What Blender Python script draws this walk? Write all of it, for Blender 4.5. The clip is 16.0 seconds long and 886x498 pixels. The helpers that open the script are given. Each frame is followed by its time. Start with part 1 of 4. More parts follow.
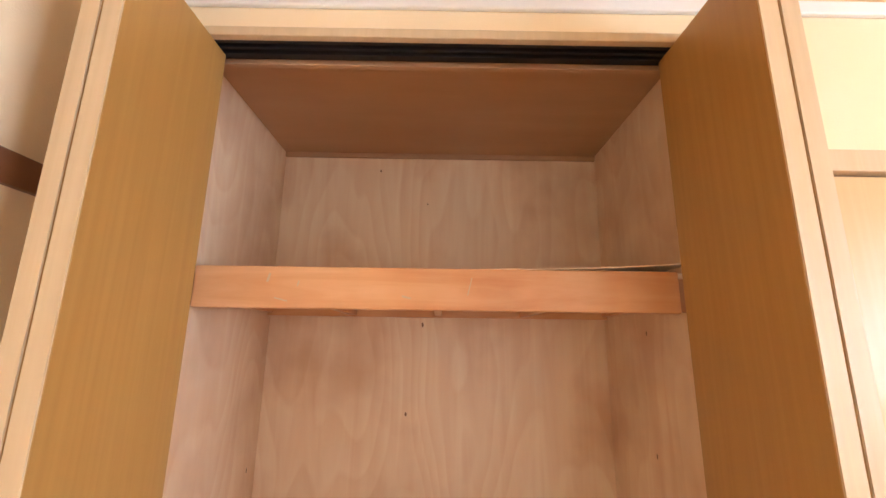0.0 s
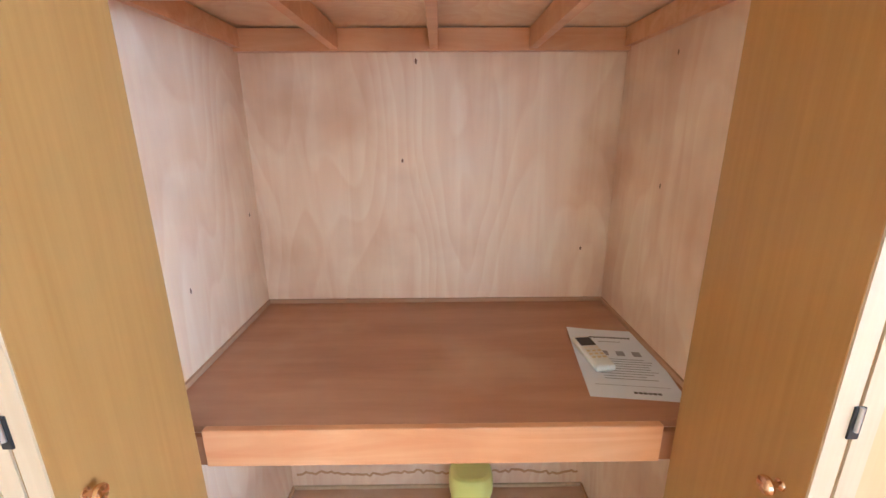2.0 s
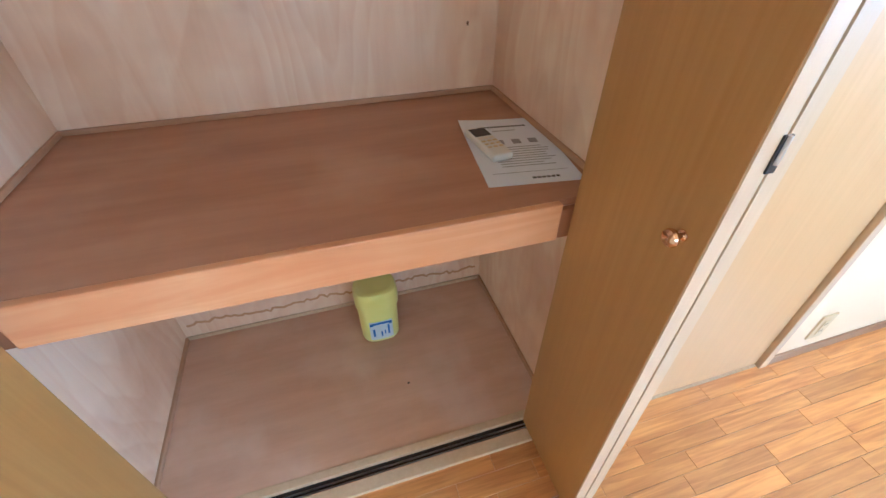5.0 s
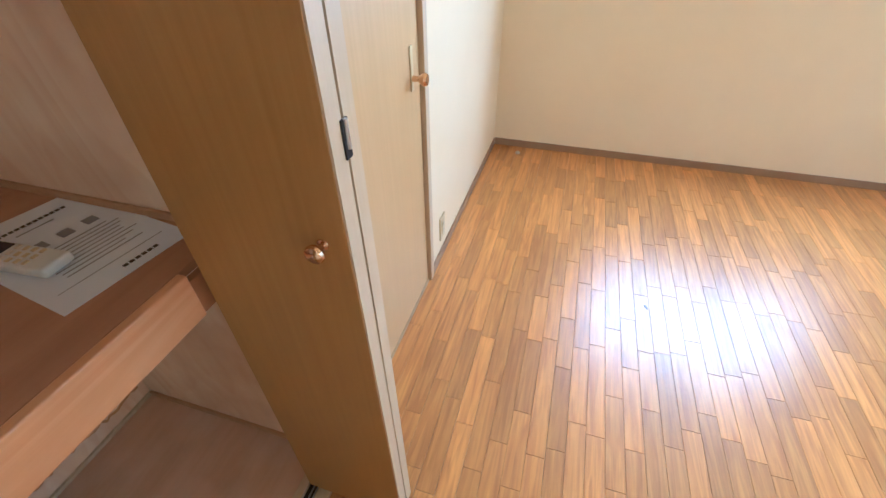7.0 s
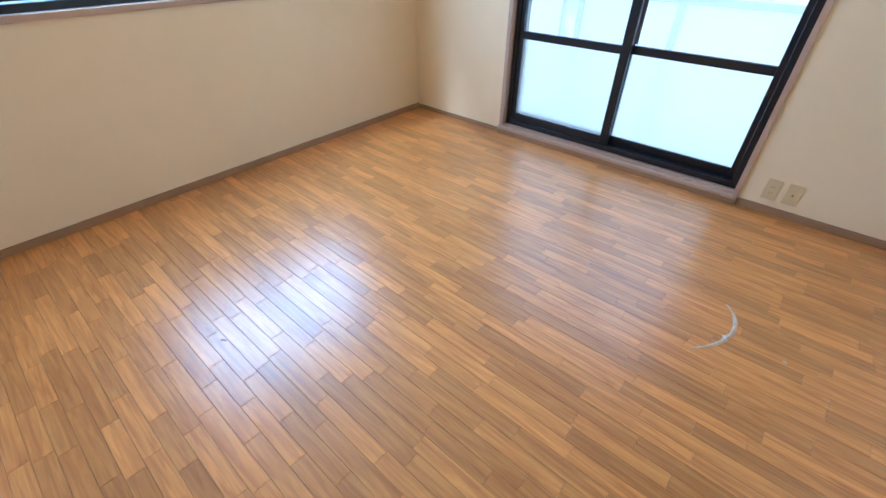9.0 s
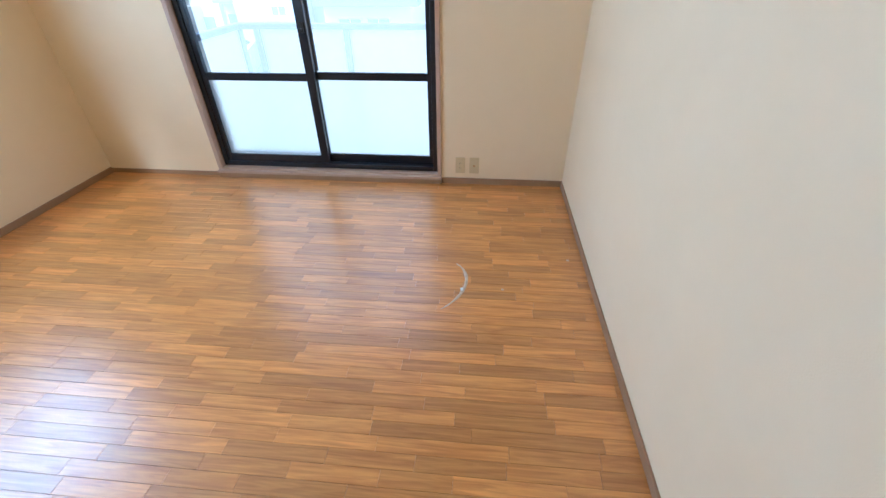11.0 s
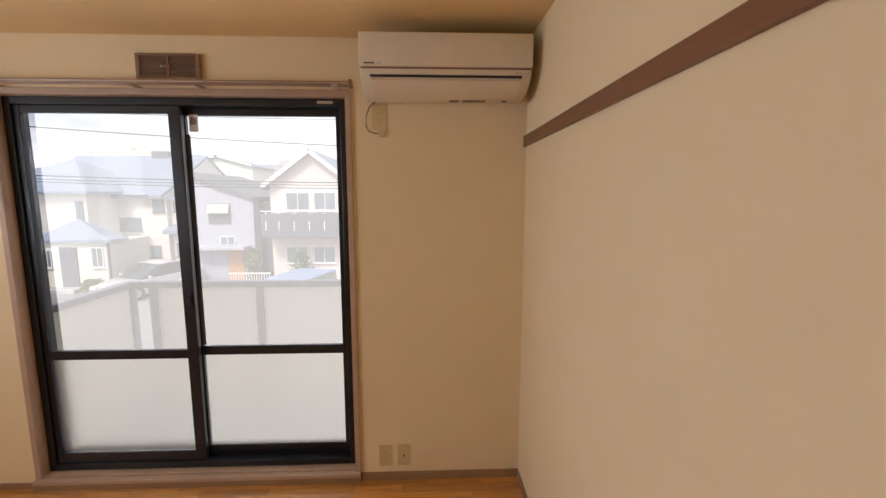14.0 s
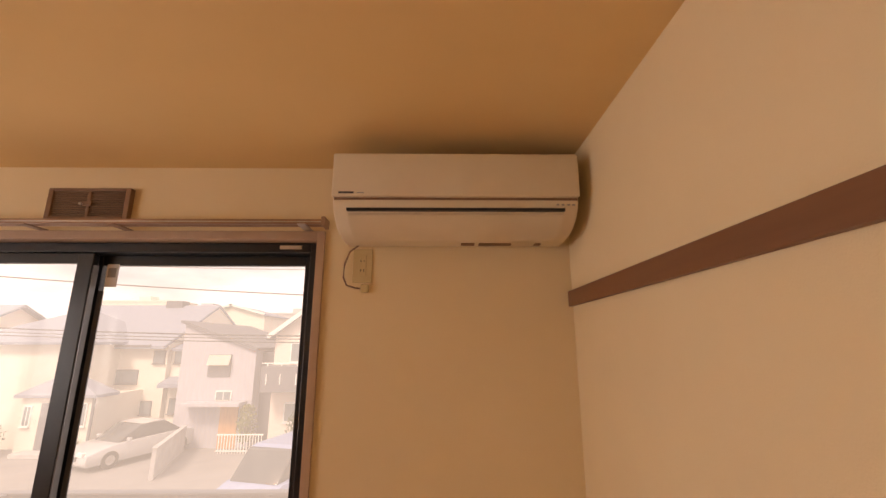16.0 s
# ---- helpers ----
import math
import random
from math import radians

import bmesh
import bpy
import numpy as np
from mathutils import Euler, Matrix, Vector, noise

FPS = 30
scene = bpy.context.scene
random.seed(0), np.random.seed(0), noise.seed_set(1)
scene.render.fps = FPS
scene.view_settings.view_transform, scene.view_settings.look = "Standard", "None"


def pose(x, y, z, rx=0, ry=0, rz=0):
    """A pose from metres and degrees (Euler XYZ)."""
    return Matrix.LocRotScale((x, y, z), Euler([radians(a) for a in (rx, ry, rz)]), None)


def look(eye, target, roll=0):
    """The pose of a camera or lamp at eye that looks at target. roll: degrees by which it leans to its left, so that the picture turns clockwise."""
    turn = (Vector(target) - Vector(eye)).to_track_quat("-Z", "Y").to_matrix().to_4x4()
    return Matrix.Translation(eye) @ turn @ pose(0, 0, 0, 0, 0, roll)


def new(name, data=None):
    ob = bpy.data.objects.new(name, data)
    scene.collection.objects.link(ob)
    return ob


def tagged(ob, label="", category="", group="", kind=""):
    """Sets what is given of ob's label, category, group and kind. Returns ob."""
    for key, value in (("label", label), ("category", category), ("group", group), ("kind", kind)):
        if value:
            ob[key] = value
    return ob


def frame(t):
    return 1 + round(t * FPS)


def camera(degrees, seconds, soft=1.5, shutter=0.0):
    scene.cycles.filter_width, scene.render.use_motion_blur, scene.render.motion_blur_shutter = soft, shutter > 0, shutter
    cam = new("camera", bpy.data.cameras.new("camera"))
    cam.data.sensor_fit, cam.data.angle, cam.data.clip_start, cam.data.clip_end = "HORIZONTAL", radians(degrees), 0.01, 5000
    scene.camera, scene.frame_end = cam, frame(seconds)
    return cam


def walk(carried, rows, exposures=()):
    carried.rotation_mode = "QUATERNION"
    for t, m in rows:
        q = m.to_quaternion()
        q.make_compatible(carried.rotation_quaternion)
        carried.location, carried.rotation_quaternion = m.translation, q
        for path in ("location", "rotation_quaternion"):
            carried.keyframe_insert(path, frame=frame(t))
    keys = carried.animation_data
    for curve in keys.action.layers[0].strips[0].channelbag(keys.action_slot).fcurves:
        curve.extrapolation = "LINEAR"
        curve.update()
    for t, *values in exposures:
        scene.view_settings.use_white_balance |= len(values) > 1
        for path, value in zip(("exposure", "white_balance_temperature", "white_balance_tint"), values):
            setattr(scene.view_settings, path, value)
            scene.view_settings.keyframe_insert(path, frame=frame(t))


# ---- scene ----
cam = camera(93.9, 16.0)
PATH = [
    (0, (0.674, -0.756, 1.574), (0.682, 1.197, 2.004), 0.8),
    (0.5, (0.667, -0.726, 1.57), (0.683, 1.252, 1.865), 0.6),
    (1, (0.661, -0.698, 1.535), (0.687, 1.301, 1.597), 0.1),
    (1.5, (0.67, -0.662, 1.479), (0.689, 1.323, 1.239), -0.1),
    (2, (0.679, -0.645, 1.421), (0.697, 1.279, 0.872), -0.3),
    (2.5, (0.679, -0.617, 1.366), (0.7, 1.205, 0.541), -0.4),
    (3, (0.687, -0.589, 1.326), (0.702, 1.127, 0.298), -0.6),
    (3.2, (0.685, -0.582, 1.312), (0.706, 1.096, 0.224), -0.5),
    (5.3, (0.731, -0.495, 1.275), (1.317, 0.916, -0.015), -0.2),
    (5.5, (0.751, -0.482, 1.264), (1.444, 0.879, -0.027), -0.3),
    (6, (0.789, -0.447, 1.251), (1.796, 0.71, -0.032), 0.1),
    (6.5, (0.809, -0.42, 1.263), (2.08, 0.447, -0.014), -0.5),
    (7, (0.807, -0.451, 1.272), (2.28, 0.005, -0.002), -0.6),
    (7.5, (0.772, -0.502, 1.269), (2.322, -0.499, 0.005), -0.6),
    (8, (0.759, -0.595, 1.296), (2.25, -1.032, 0.038), -0.1),
    (8.5, (0.778, -0.646, 1.291), (2.104, -1.506, 0.065), -0.2),
    (9, (0.779, -0.657, 1.294), (1.822, -1.854, 0.077), 0.1),
    (9.5, (0.725, -0.647, 1.317), (1.467, -2.05, 0.1), -0.2),
    (10, (0.653, -0.661, 1.33), (1.137, -2.177, 0.119), -0.7),
    (10.2, (0.642, -0.643, 1.353), (1.03, -2.188, 0.144), -0.7),
    (12.3, (0.511, -0.732, 1.388), (0.564, -2.479, 0.416), -0.7),
    (12.5, (0.52, -0.774, 1.388), (0.548, -2.546, 0.461), -0.7),
    (13, (0.524, -0.899, 1.424), (0.512, -2.751, 0.668), -0.5),
    (13.5, (0.548, -1.093, 1.5), (0.48, -3.018, 0.963), -0.2),
    (14, (0.501, -1.31, 1.557), (0.424, -3.291, 1.298), -0.0),
    (14.5, (0.506, -1.476, 1.587), (0.414, -3.474, 1.589), 0.0),
    (15, (0.507, -1.661, 1.645), (0.45, -3.649, 1.858), 0.2),
    (15.5, (0.491, -1.842, 1.668), (0.46, -3.811, 2.015), 0.1),
    (16, (0.464, -1.987, 1.673), (0.446, -3.937, 2.116), -0.0),
]
EXPOSURES = [
    (0.0, 2.65, 5800, 13), (0.5, 2.75, 5800, 13), (1.0, 2.88, 5400, 9), (1.5, 3.0, 4600, 4), (2.0, 3.05, 4350, 2), (3.0, 3.03, 4050, 0), (6.0, 2.5, 4150, 1),
    (7.5, 2.02, 4200, 1), (9.0, 1.68, 4100, 0), (10.0, 1.68, 4150, 0), (12.5, 1.46, 4850, 5), (13.5, 1.05, 5600, 9), (14.5, 0.73, 7100, 19), (15.0, 0.7, 7800, 23),
    (16.0, 0.75, 8600, 29),
]
walk(cam, [(t, look(eye, aim, lean)) for t, eye, aim, lean in PATH], EXPOSURES)

# ---------------------------------------------------------------- world and light
world = bpy.data.worlds.new("world")
scene.world = world
world.use_nodes = True
wn, wl = world.node_tree.nodes, world.node_tree.links
wn.clear()
sky = wn.new("ShaderNodeTexSky")
sky.sky_type, sky.sun_disc = "NISHITA", False
sky.sun_elevation, sky.sun_rotation = radians(48), radians(20)
sky.air_density, sky.dust_density, sky.ozone_density = 0.8, 4.0, 1.0
wco = wn.new("ShaderNodeTexCoord")
wmap = wn.new("ShaderNodeMapping")
wmap.inputs["Scale"].default_value = (1, 1, 3.5)
cloud = wn.new("ShaderNodeTexNoise")
cloud.inputs["Scale"].default_value, cloud.inputs["Detail"].default_value = 2.2, 8
cramp = wn.new("ShaderNodeValToRGB")
cramp.color_ramp.elements[0].position, cramp.color_ramp.elements[1].position = 0.36, 0.58
cmix = wn.new("ShaderNodeMix")
cmix.data_type = "RGBA"
cmix.inputs["B"].default_value = (9.0, 9.2, 9.6, 1)
bg = wn.new("ShaderNodeBackground")
bg.inputs["Strength"].default_value = 0.057
wout = wn.new("ShaderNodeOutputWorld")
wl.new(wco.outputs["Generated"], wmap.inputs["Vector"])
wl.new(wmap.outputs["Vector"], cloud.inputs["Vector"])
wl.new(cloud.outputs["Fac"], cramp.inputs["Fac"])
wl.new(cramp.outputs["Color"], cmix.inputs["Factor"])
wl.new(sky.outputs["Color"], cmix.inputs["A"])
wl.new(cmix.outputs["Result"], bg.inputs["Color"])
wl.new(bg.outputs["Background"], wout.inputs["Surface"])

sun = new("sun", bpy.data.lights.new("sun", "SUN"))
sun.data.energy, sun.data.angle, sun.data.color = 0.9, radians(12), (1, 0.95, 0.88)
sun.matrix_world = look((0, 0, 0), (-0.23, -0.63, -0.74))


def window_light(name, x, y, z, wide, high, turn, watts, color):
    """Skylight that enters through a window's opening."""
    d = bpy.data.lights.new(name, "AREA")
    d.shape, d.size, d.size_y, d.energy, d.color = "RECTANGLE", wide, high, watts, color
    ob = new(name, d)
    ob.matrix_world = pose(x, y, z, 90, 0, turn)
    return ob


window_light("skylight_balcony_door", 1.73, -3.585, 1.07, 1.56, 1.86, 0, 2.5, (1.0, 0.965, 0.90))
window_light("skylight_side_window", 3.60, -1.71, 1.53, 1.6, 1.0, 90, 13.5, (0.80, 0.90, 1.0))

# ---------------------------------------------------------------- materials


def mat(name, a, b, rough=0.5, scale=(1, 1, 1), noise_scale=8.0, bump=0.05, fine=120.0, metal=0.0, stain=None, stain_scale=1.5, stain_amount=0.5,
        spec=0.5, per_piece=0.0, distort=0.0, bump_dist=0.002, rings=0.0, ring_scale=(1, 1, 1), ring_mix=0.5):
    """A surface whose colour runs between a and b by stretched noise, with a fine relief, and stains of a larger scale."""
    m = bpy.data.materials.new(name)
    m.use_nodes = True
    n, l = m.node_tree.nodes, m.node_tree.links
    p = n["Principled BSDF"]
    p.inputs["Roughness"].default_value, p.inputs["Metallic"].default_value = rough, metal
    p.inputs["Specular IOR Level"].default_value = spec
    co = n.new("ShaderNodeTexCoord")
    mp = n.new("ShaderNodeMapping")
    mp.inputs["Scale"].default_value = scale
    l.new(co.outputs["Object"], mp.inputs["Vector"])
    vec = mp.outputs["Vector"]
    rand = None
    if per_piece:
        info, geo = n.new("ShaderNodeObjectInfo"), n.new("ShaderNodeNewGeometry")
        add = n.new("ShaderNodeMath")
        add.operation = "ADD"
        l.new(info.outputs["Random"], add.inputs[0])
        l.new(geo.outputs["Random Per Island"], add.inputs[1])
        fr = n.new("ShaderNodeMath")
        fr.operation = "FRACT"
        l.new(add.outputs[0], fr.inputs[0])
        rand = fr.outputs[0]
        mul = n.new("ShaderNodeMath")
        mul.operation = "MULTIPLY"
        mul.inputs[1].default_value = 60.0
        l.new(rand, mul.inputs[0])
        va = n.new("ShaderNodeVectorMath")
        va.operation = "ADD"
        l.new(vec, va.inputs[0])
        l.new(mul.outputs[0], va.inputs[1])
        vec = va.outputs[0]
    big = n.new("ShaderNodeTexNoise")
    big.inputs["Scale"].default_value, big.inputs["Detail"].default_value = noise_scale, 6
    big.inputs["Roughness"].default_value, big.inputs["Distortion"].default_value = 0.6, distort
    l.new(vec, big.inputs["Vector"])
    ramp = n.new("ShaderNodeValToRGB")
    ramp.color_ramp.elements[0].position, ramp.color_ramp.elements[1].position = 0.32, 0.68
    ramp.color_ramp.elements[0].color, ramp.color_ramp.elements[1].color = (*a, 1), (*b, 1)
    fac = big.outputs["Fac"]
    if rings:
        rm = n.new("ShaderNodeMapping")
        rm.inputs["Scale"].default_value = ring_scale
        l.new(co.outputs["Object"], rm.inputs["Vector"])
        ro = rm.outputs["Vector"]
        if per_piece:
            sh = n.new("ShaderNodeVectorMath")
            sh.operation = "ADD"
            l.new(ro, sh.inputs[0])
            l.new(mul.outputs[0], sh.inputs[1])
            ro = sh.outputs[0]
        rn = n.new("ShaderNodeTexNoise")
        rn.inputs["Scale"].default_value, rn.inputs["Detail"].default_value, rn.inputs["Roughness"].default_value = 1.0, 2.5, 0.45
        l.new(ro, rn.inputs["Vector"])
        rk = n.new("ShaderNodeMath")
        rk.operation = "MULTIPLY"
        rk.inputs[1].default_value = rings
        l.new(rn.outputs["Fac"], rk.inputs[0])
        rf = n.new("ShaderNodeMath")
        rf.operation = "FRACT"
        l.new(rk.outputs[0], rf.inputs[0])
        rc = n.new("ShaderNodeValToRGB")
        rc.color_ramp.elements[0].color, rc.color_ramp.elements[1].color = (0.75, 0.75, 0.75, 1), (0.25, 0.25, 0.25, 1)
        rc.color_ramp.elements[1].position = 0.86
        rc.color_ramp.elements.new(1.0).color = (0.75, 0.75, 0.75, 1)
        l.new(rf.outputs[0], rc.inputs["Fac"])
        bl = n.new("ShaderNodeMix")
        bl.inputs["Factor"].default_value = ring_mix
        l.new(fac, bl.inputs["A"])
        l.new(rc.outputs["Color"], bl.inputs["B"])
        fac = bl.outputs["Result"]
    l.new(fac, ramp.inputs["Fac"])
    col = ramp.outputs["Color"]
    if stain:
        st = n.new("ShaderNodeTexNoise")
        st.inputs["Scale"].default_value, st.inputs["Detail"].default_value = stain_scale, 4
        l.new(co.outputs["Object"], st.inputs["Vector"])
        sr = n.new("ShaderNodeValToRGB")
        sr.color_ramp.elements[0].position, sr.color_ramp.elements[1].position = 0.48, 0.72
        sr.color_ramp.elements[1].color = (stain_amount,) * 3 + (1,)
        l.new(st.outputs["Fac"], sr.inputs["Fac"])
        mx = n.new("ShaderNodeMix")
        mx.data_type = "RGBA"
        mx.inputs["B"].default_value = (*stain, 1)
        l.new(sr.outputs["Color"], mx.inputs["Factor"])
        l.new(col, mx.inputs["A"])
        col = mx.outputs["Result"]
    if per_piece:
        hs = n.new("ShaderNodeHueSaturation")
        mr = n.new("ShaderNodeMapRange")
        mr.inputs["To Min"].default_value, mr.inputs["To Max"].default_value = 1 - per_piece, 1 + per_piece
        l.new(rand, mr.inputs["Value"])
        l.new(mr.outputs["Result"], hs.inputs["Value"])
        l.new(col, hs.inputs["Color"])
        col = hs.outputs["Color"]
    l.new(col, p.inputs["Base Color"])
    if bump:
        fn = n.new("ShaderNodeTexNoise")
        fn.inputs["Scale"].default_value, fn.inputs["Detail"].default_value = fine, 3
        l.new(vec, fn.inputs["Vector"])
        bp = n.new("ShaderNodeBump")
        bp.inputs["Strength"].default_value, bp.inputs["Distance"].default_value = bump, bump_dist
        l.new(fn.outputs["Fac"], bp.inputs["Height"])
        l.new(bp.outputs["Normal"], p.inputs["Normal"])
        rr = n.new("ShaderNodeMapRange")
        rr.inputs["To Min"].default_value, rr.inputs["To Max"].default_value = max(0.02, rough - 0.06), min(1, rough + 0.06)
        l.new(big.outputs["Fac"], rr.inputs["Value"])
        l.new(rr.outputs["Result"], p.inputs["Roughness"])
    return m


def glass(name, rough, tint=(1, 1, 1), bump=0.0, ior=1.45):
    m = bpy.data.materials.new(name)
    m.use_nodes = True
    n, l = m.node_tree.nodes, m.node_tree.links
    p = n["Principled BSDF"]
    p.inputs["Base Color"].default_value = (*tint, 1)
    p.inputs["Roughness"].default_value, p.inputs["Transmission Weight"].default_value, p.inputs["IOR"].default_value = rough, 1.0, ior
    if bump:
        co, fn, bp = n.new("ShaderNodeTexCoord"), n.new("ShaderNodeTexNoise"), n.new("ShaderNodeBump")
        fn.inputs["Scale"].default_value = 90
        bp.inputs["Strength"].default_value = bump
        bp.inputs["Distance"].default_value = 0.002
        l.new(co.outputs["Object"], fn.inputs["Vector"])
        l.new(fn.outputs["Fac"], bp.inputs["Height"])
        l.new(bp.outputs["Normal"], p.inputs["Normal"])
    return m


WALL = mat("wallpaper_cream", (0.86, 0.70, 0.46), (0.89, 0.73, 0.49), 0.75, noise_scale=3, bump=0.25, fine=260, stain=(0.84, 0.675, 0.44), stain_scale=0.9, stain_amount=0.45, spec=0.25)
CEIL = mat("ceiling_paper", (0.86, 0.615, 0.315), (0.89, 0.645, 0.345), 0.8, noise_scale=3, bump=0.2, fine=220, stain=(0.82, 0.56, 0.26), stain_scale=0.8, stain_amount=0.4, spec=0.2)
WHITE = mat("white_trim", (0.80, 0.79, 0.76), (0.84, 0.83, 0.80), 0.45, noise_scale=5, bump=0.03)
DOORW = mat("door_veneer", (0.40, 0.205, 0.050), (0.45, 0.245, 0.066), 0.36, (26, 26, 0.7), 3.0, 0.06, 30, stain=(0.35, 0.165, 0.033), stain_scale=1.2, stain_amount=0.4, spec=0.5)
CASING = mat("casing_wood", (0.60, 0.445, 0.265), (0.66, 0.505, 0.315), 0.45, (20, 20, 0.8), 3.0, 0.05, 30, spec=0.4)
DOOR2 = mat("pale_door_veneer", (0.61, 0.395, 0.175), (0.66, 0.44, 0.205), 0.40, (22, 22, 0.6), 3.0, 0.05, 30, stain=(0.57, 0.37, 0.17), stain_scale=1.0, stain_amount=0.4)
PLY = mat("plywood", (0.84, 0.585, 0.375), (0.95, 0.75, 0.54), 0.45, (6, 6, 0.5), 2.4, 0.07, 60, stain=(0.58, 0.30, 0.14), stain_scale=2.6, stain_amount=0.6, distort=1.2, spec=0.45, rings=24, ring_scale=(2.0, 2.0, 0.6), ring_mix=0.33)
# the closet plywood again, browner, with the ceiling's shade in its colour
PLY_SHADE = mat("plywood_shaded", (0.50, 0.29, 0.15), (0.55, 0.33, 0.18), 0.6, (1.0, 6.0, 6.0), 2.0, 0.06, 60, stain=(0.42, 0.22, 0.10), stain_scale=1.5, stain_amount=0.4)
SHELF = mat("shelf_plywood", (0.40, 0.19, 0.092), (0.51, 0.265, 0.14), 0.40, (0.8, 7.0, 7.0), 2.5, 0.06, 60, stain=(0.60, 0.385, 0.23), stain_scale=2.4, stain_amount=0.75, spec=0.5)
# dark brown that holds the shade of the gaps beside the front boards
ENDGAP = mat("dark_end_gap", (0.36, 0.16, 0.065), (0.44, 0.20, 0.085), 0.5, bump=0.05)
# shelf plywood made paler, so that the base colour carries the floor's sheen
CLFLOOR = mat("floor_plywood_sheen", (0.60, 0.365, 0.225), (0.72, 0.475, 0.315), 0.34, (0.8, 5.0, 5.0), 2.5, 0.06, 60, stain=(0.80, 0.62, 0.47), stain_scale=3.4, stain_amount=0.8, spec=0.6)
APRON = mat("orange_fir", (0.69, 0.33, 0.135), (0.80, 0.46, 0.225), 0.36, (0.9, 9.0, 9.0), 2.4, 0.06, 60, stain=(0.52, 0.18, 0.05), stain_scale=3.0, stain_amount=0.45, distort=1.0)
PLANK = mat("oak_strip", (0.45, 0.175, 0.034), (0.76, 0.375, 0.092), 0.45, (2.2, 30, 30), 1.8, 0.10, 50, per_piece=0.2, distort=0.7, spec=0.25, bump_dist=0.001, rings=7, ring_scale=(1.0, 20, 20), ring_mix=0.25)
# worn lacquer on the floor strips
lacquer = PLANK.node_tree.nodes["Principled BSDF"].inputs
lacquer["Coat Weight"].default_value, lacquer["Coat Roughness"].default_value, lacquer["Coat IOR"].default_value = 1.0, 0.29, 1.68
SUB = mat("joint_dark", (0.20, 0.09, 0.035), (0.24, 0.115, 0.045), 0.8, bump=0.1)
BASEB = mat("baseboard_taupe", (0.32, 0.19, 0.098), (0.37, 0.23, 0.125), 0.45, noise_scale=6, bump=0.05)
TRIM = mat("window_trim", (0.48, 0.335, 0.24), (0.54, 0.385, 0.285), 0.45, (4, 4, 4), 3, 0.05)
RAILW = mat("picture_rail_brown", (0.20, 0.088, 0.042), (0.25, 0.115, 0.055), 0.45, (9, 0.8, 9), 3, 0.06)
ALU = mat("black_aluminium", (0.006, 0.008, 0.013), (0.010, 0.012, 0.018), 0.35, noise_scale=9, bump=0.04, metal=0.0)
ALUG = mat("grey_aluminium", (0.16, 0.17, 0.19), (0.21, 0.22, 0.24), 0.35, noise_scale=9, bump=0.03, metal=0.4)
BLACK = mat("black_plastic", (0.012, 0.011, 0.012), (0.02, 0.018, 0.018), 0.45, bump=0.04)
BRASS = mat("copper_brass", (0.70, 0.46, 0.27), (0.76, 0.53, 0.33), 0.16, noise_scale=30, bump=0.02, metal=1.0)
STEEL = mat("steel", (0.52, 0.52, 0.53), (0.62, 0.62, 0.62), 0.3, noise_scale=20, bump=0.03, metal=1.0)
CURTR = mat("curtain_rail_bronze", (0.30, 0.19, 0.14), (0.36, 0.24, 0.18), 0.35, noise_scale=12, bump=0.03, metal=0.35)
VENTM = mat("vent_brown", (0.25, 0.14, 0.085), (0.29, 0.17, 0.105), 0.45, noise_scale=10, bump=0.03)
ACW = mat("ac_plastic", (0.79, 0.70, 0.56), (0.83, 0.74, 0.60), 0.38, noise_scale=4, bump=0.02, stain=(0.64, 0.53, 0.38), stain_scale=3, stain_amount=0.35)
PLATE = mat("socket_ivory", (0.66, 0.52, 0.28), (0.70, 0.56, 0.31), 0.4, noise_scale=10, bump=0.02)
PAPER = mat("paper_white", (0.81, 0.83, 0.88), (0.85, 0.87, 0.92), 0.7, noise_scale=6, bump=0.05)
INK = mat("ink_grey", (0.30, 0.29, 0.31), (0.40, 0.39, 0.41), 0.7, bump=0)
INKD = mat("ink_dark", (0.05, 0.045, 0.05), (0.08, 0.07, 0.075), 0.7, bump=0)
REMOTE = mat("remote_white", (0.74, 0.72, 0.66), (0.78, 0.76, 0.70), 0.4, noise_scale=10, bump=0.02)
YELLOW = mat("yellow_plastic", (0.82, 0.80, 0.20), (0.86, 0.84, 0.28), 0.35, noise_scale=6, bump=0.03)
LABELW = mat("label_pale_blue", (0.62, 0.72, 0.80), (0.70, 0.78, 0.84), 0.5, bump=0)
BLUE = mat("label_blue", (0.03, 0.16, 0.52), (0.05, 0.20, 0.58), 0.5, bump=0)
SCUFF = mat("torn_floor_film", (0.60, 0.48, 0.39), (0.78, 0.70, 0.62), 0.5, noise_scale=30, bump=0.1)
PANEL = mat("balcony_panel", (0.80, 0.78, 0.71), (0.84, 0.82, 0.75), 0.5, noise_scale=2, bump=0.03)
# the panels let daylight through
pn, pl = PANEL.node_tree.nodes, PANEL.node_tree.links
milky, blend = pn.new("ShaderNodeBsdfTranslucent"), pn.new("ShaderNodeMixShader")
milky.inputs["Color"].default_value, blend.inputs["Fac"].default_value = (0.86, 0.84, 0.77, 1), 0.5
pl.new(pn["Principled BSDF"].outputs["BSDF"], blend.inputs[1])
pl.new(milky.outputs["BSDF"], blend.inputs[2])
pl.new(blend.outputs["Shader"], pn["Material Output"].inputs["Surface"])
CONC = mat("concrete", (0.42, 0.42, 0.42), (0.50, 0.50, 0.49), 0.85, noise_scale=3, bump=0.3, fine=40)
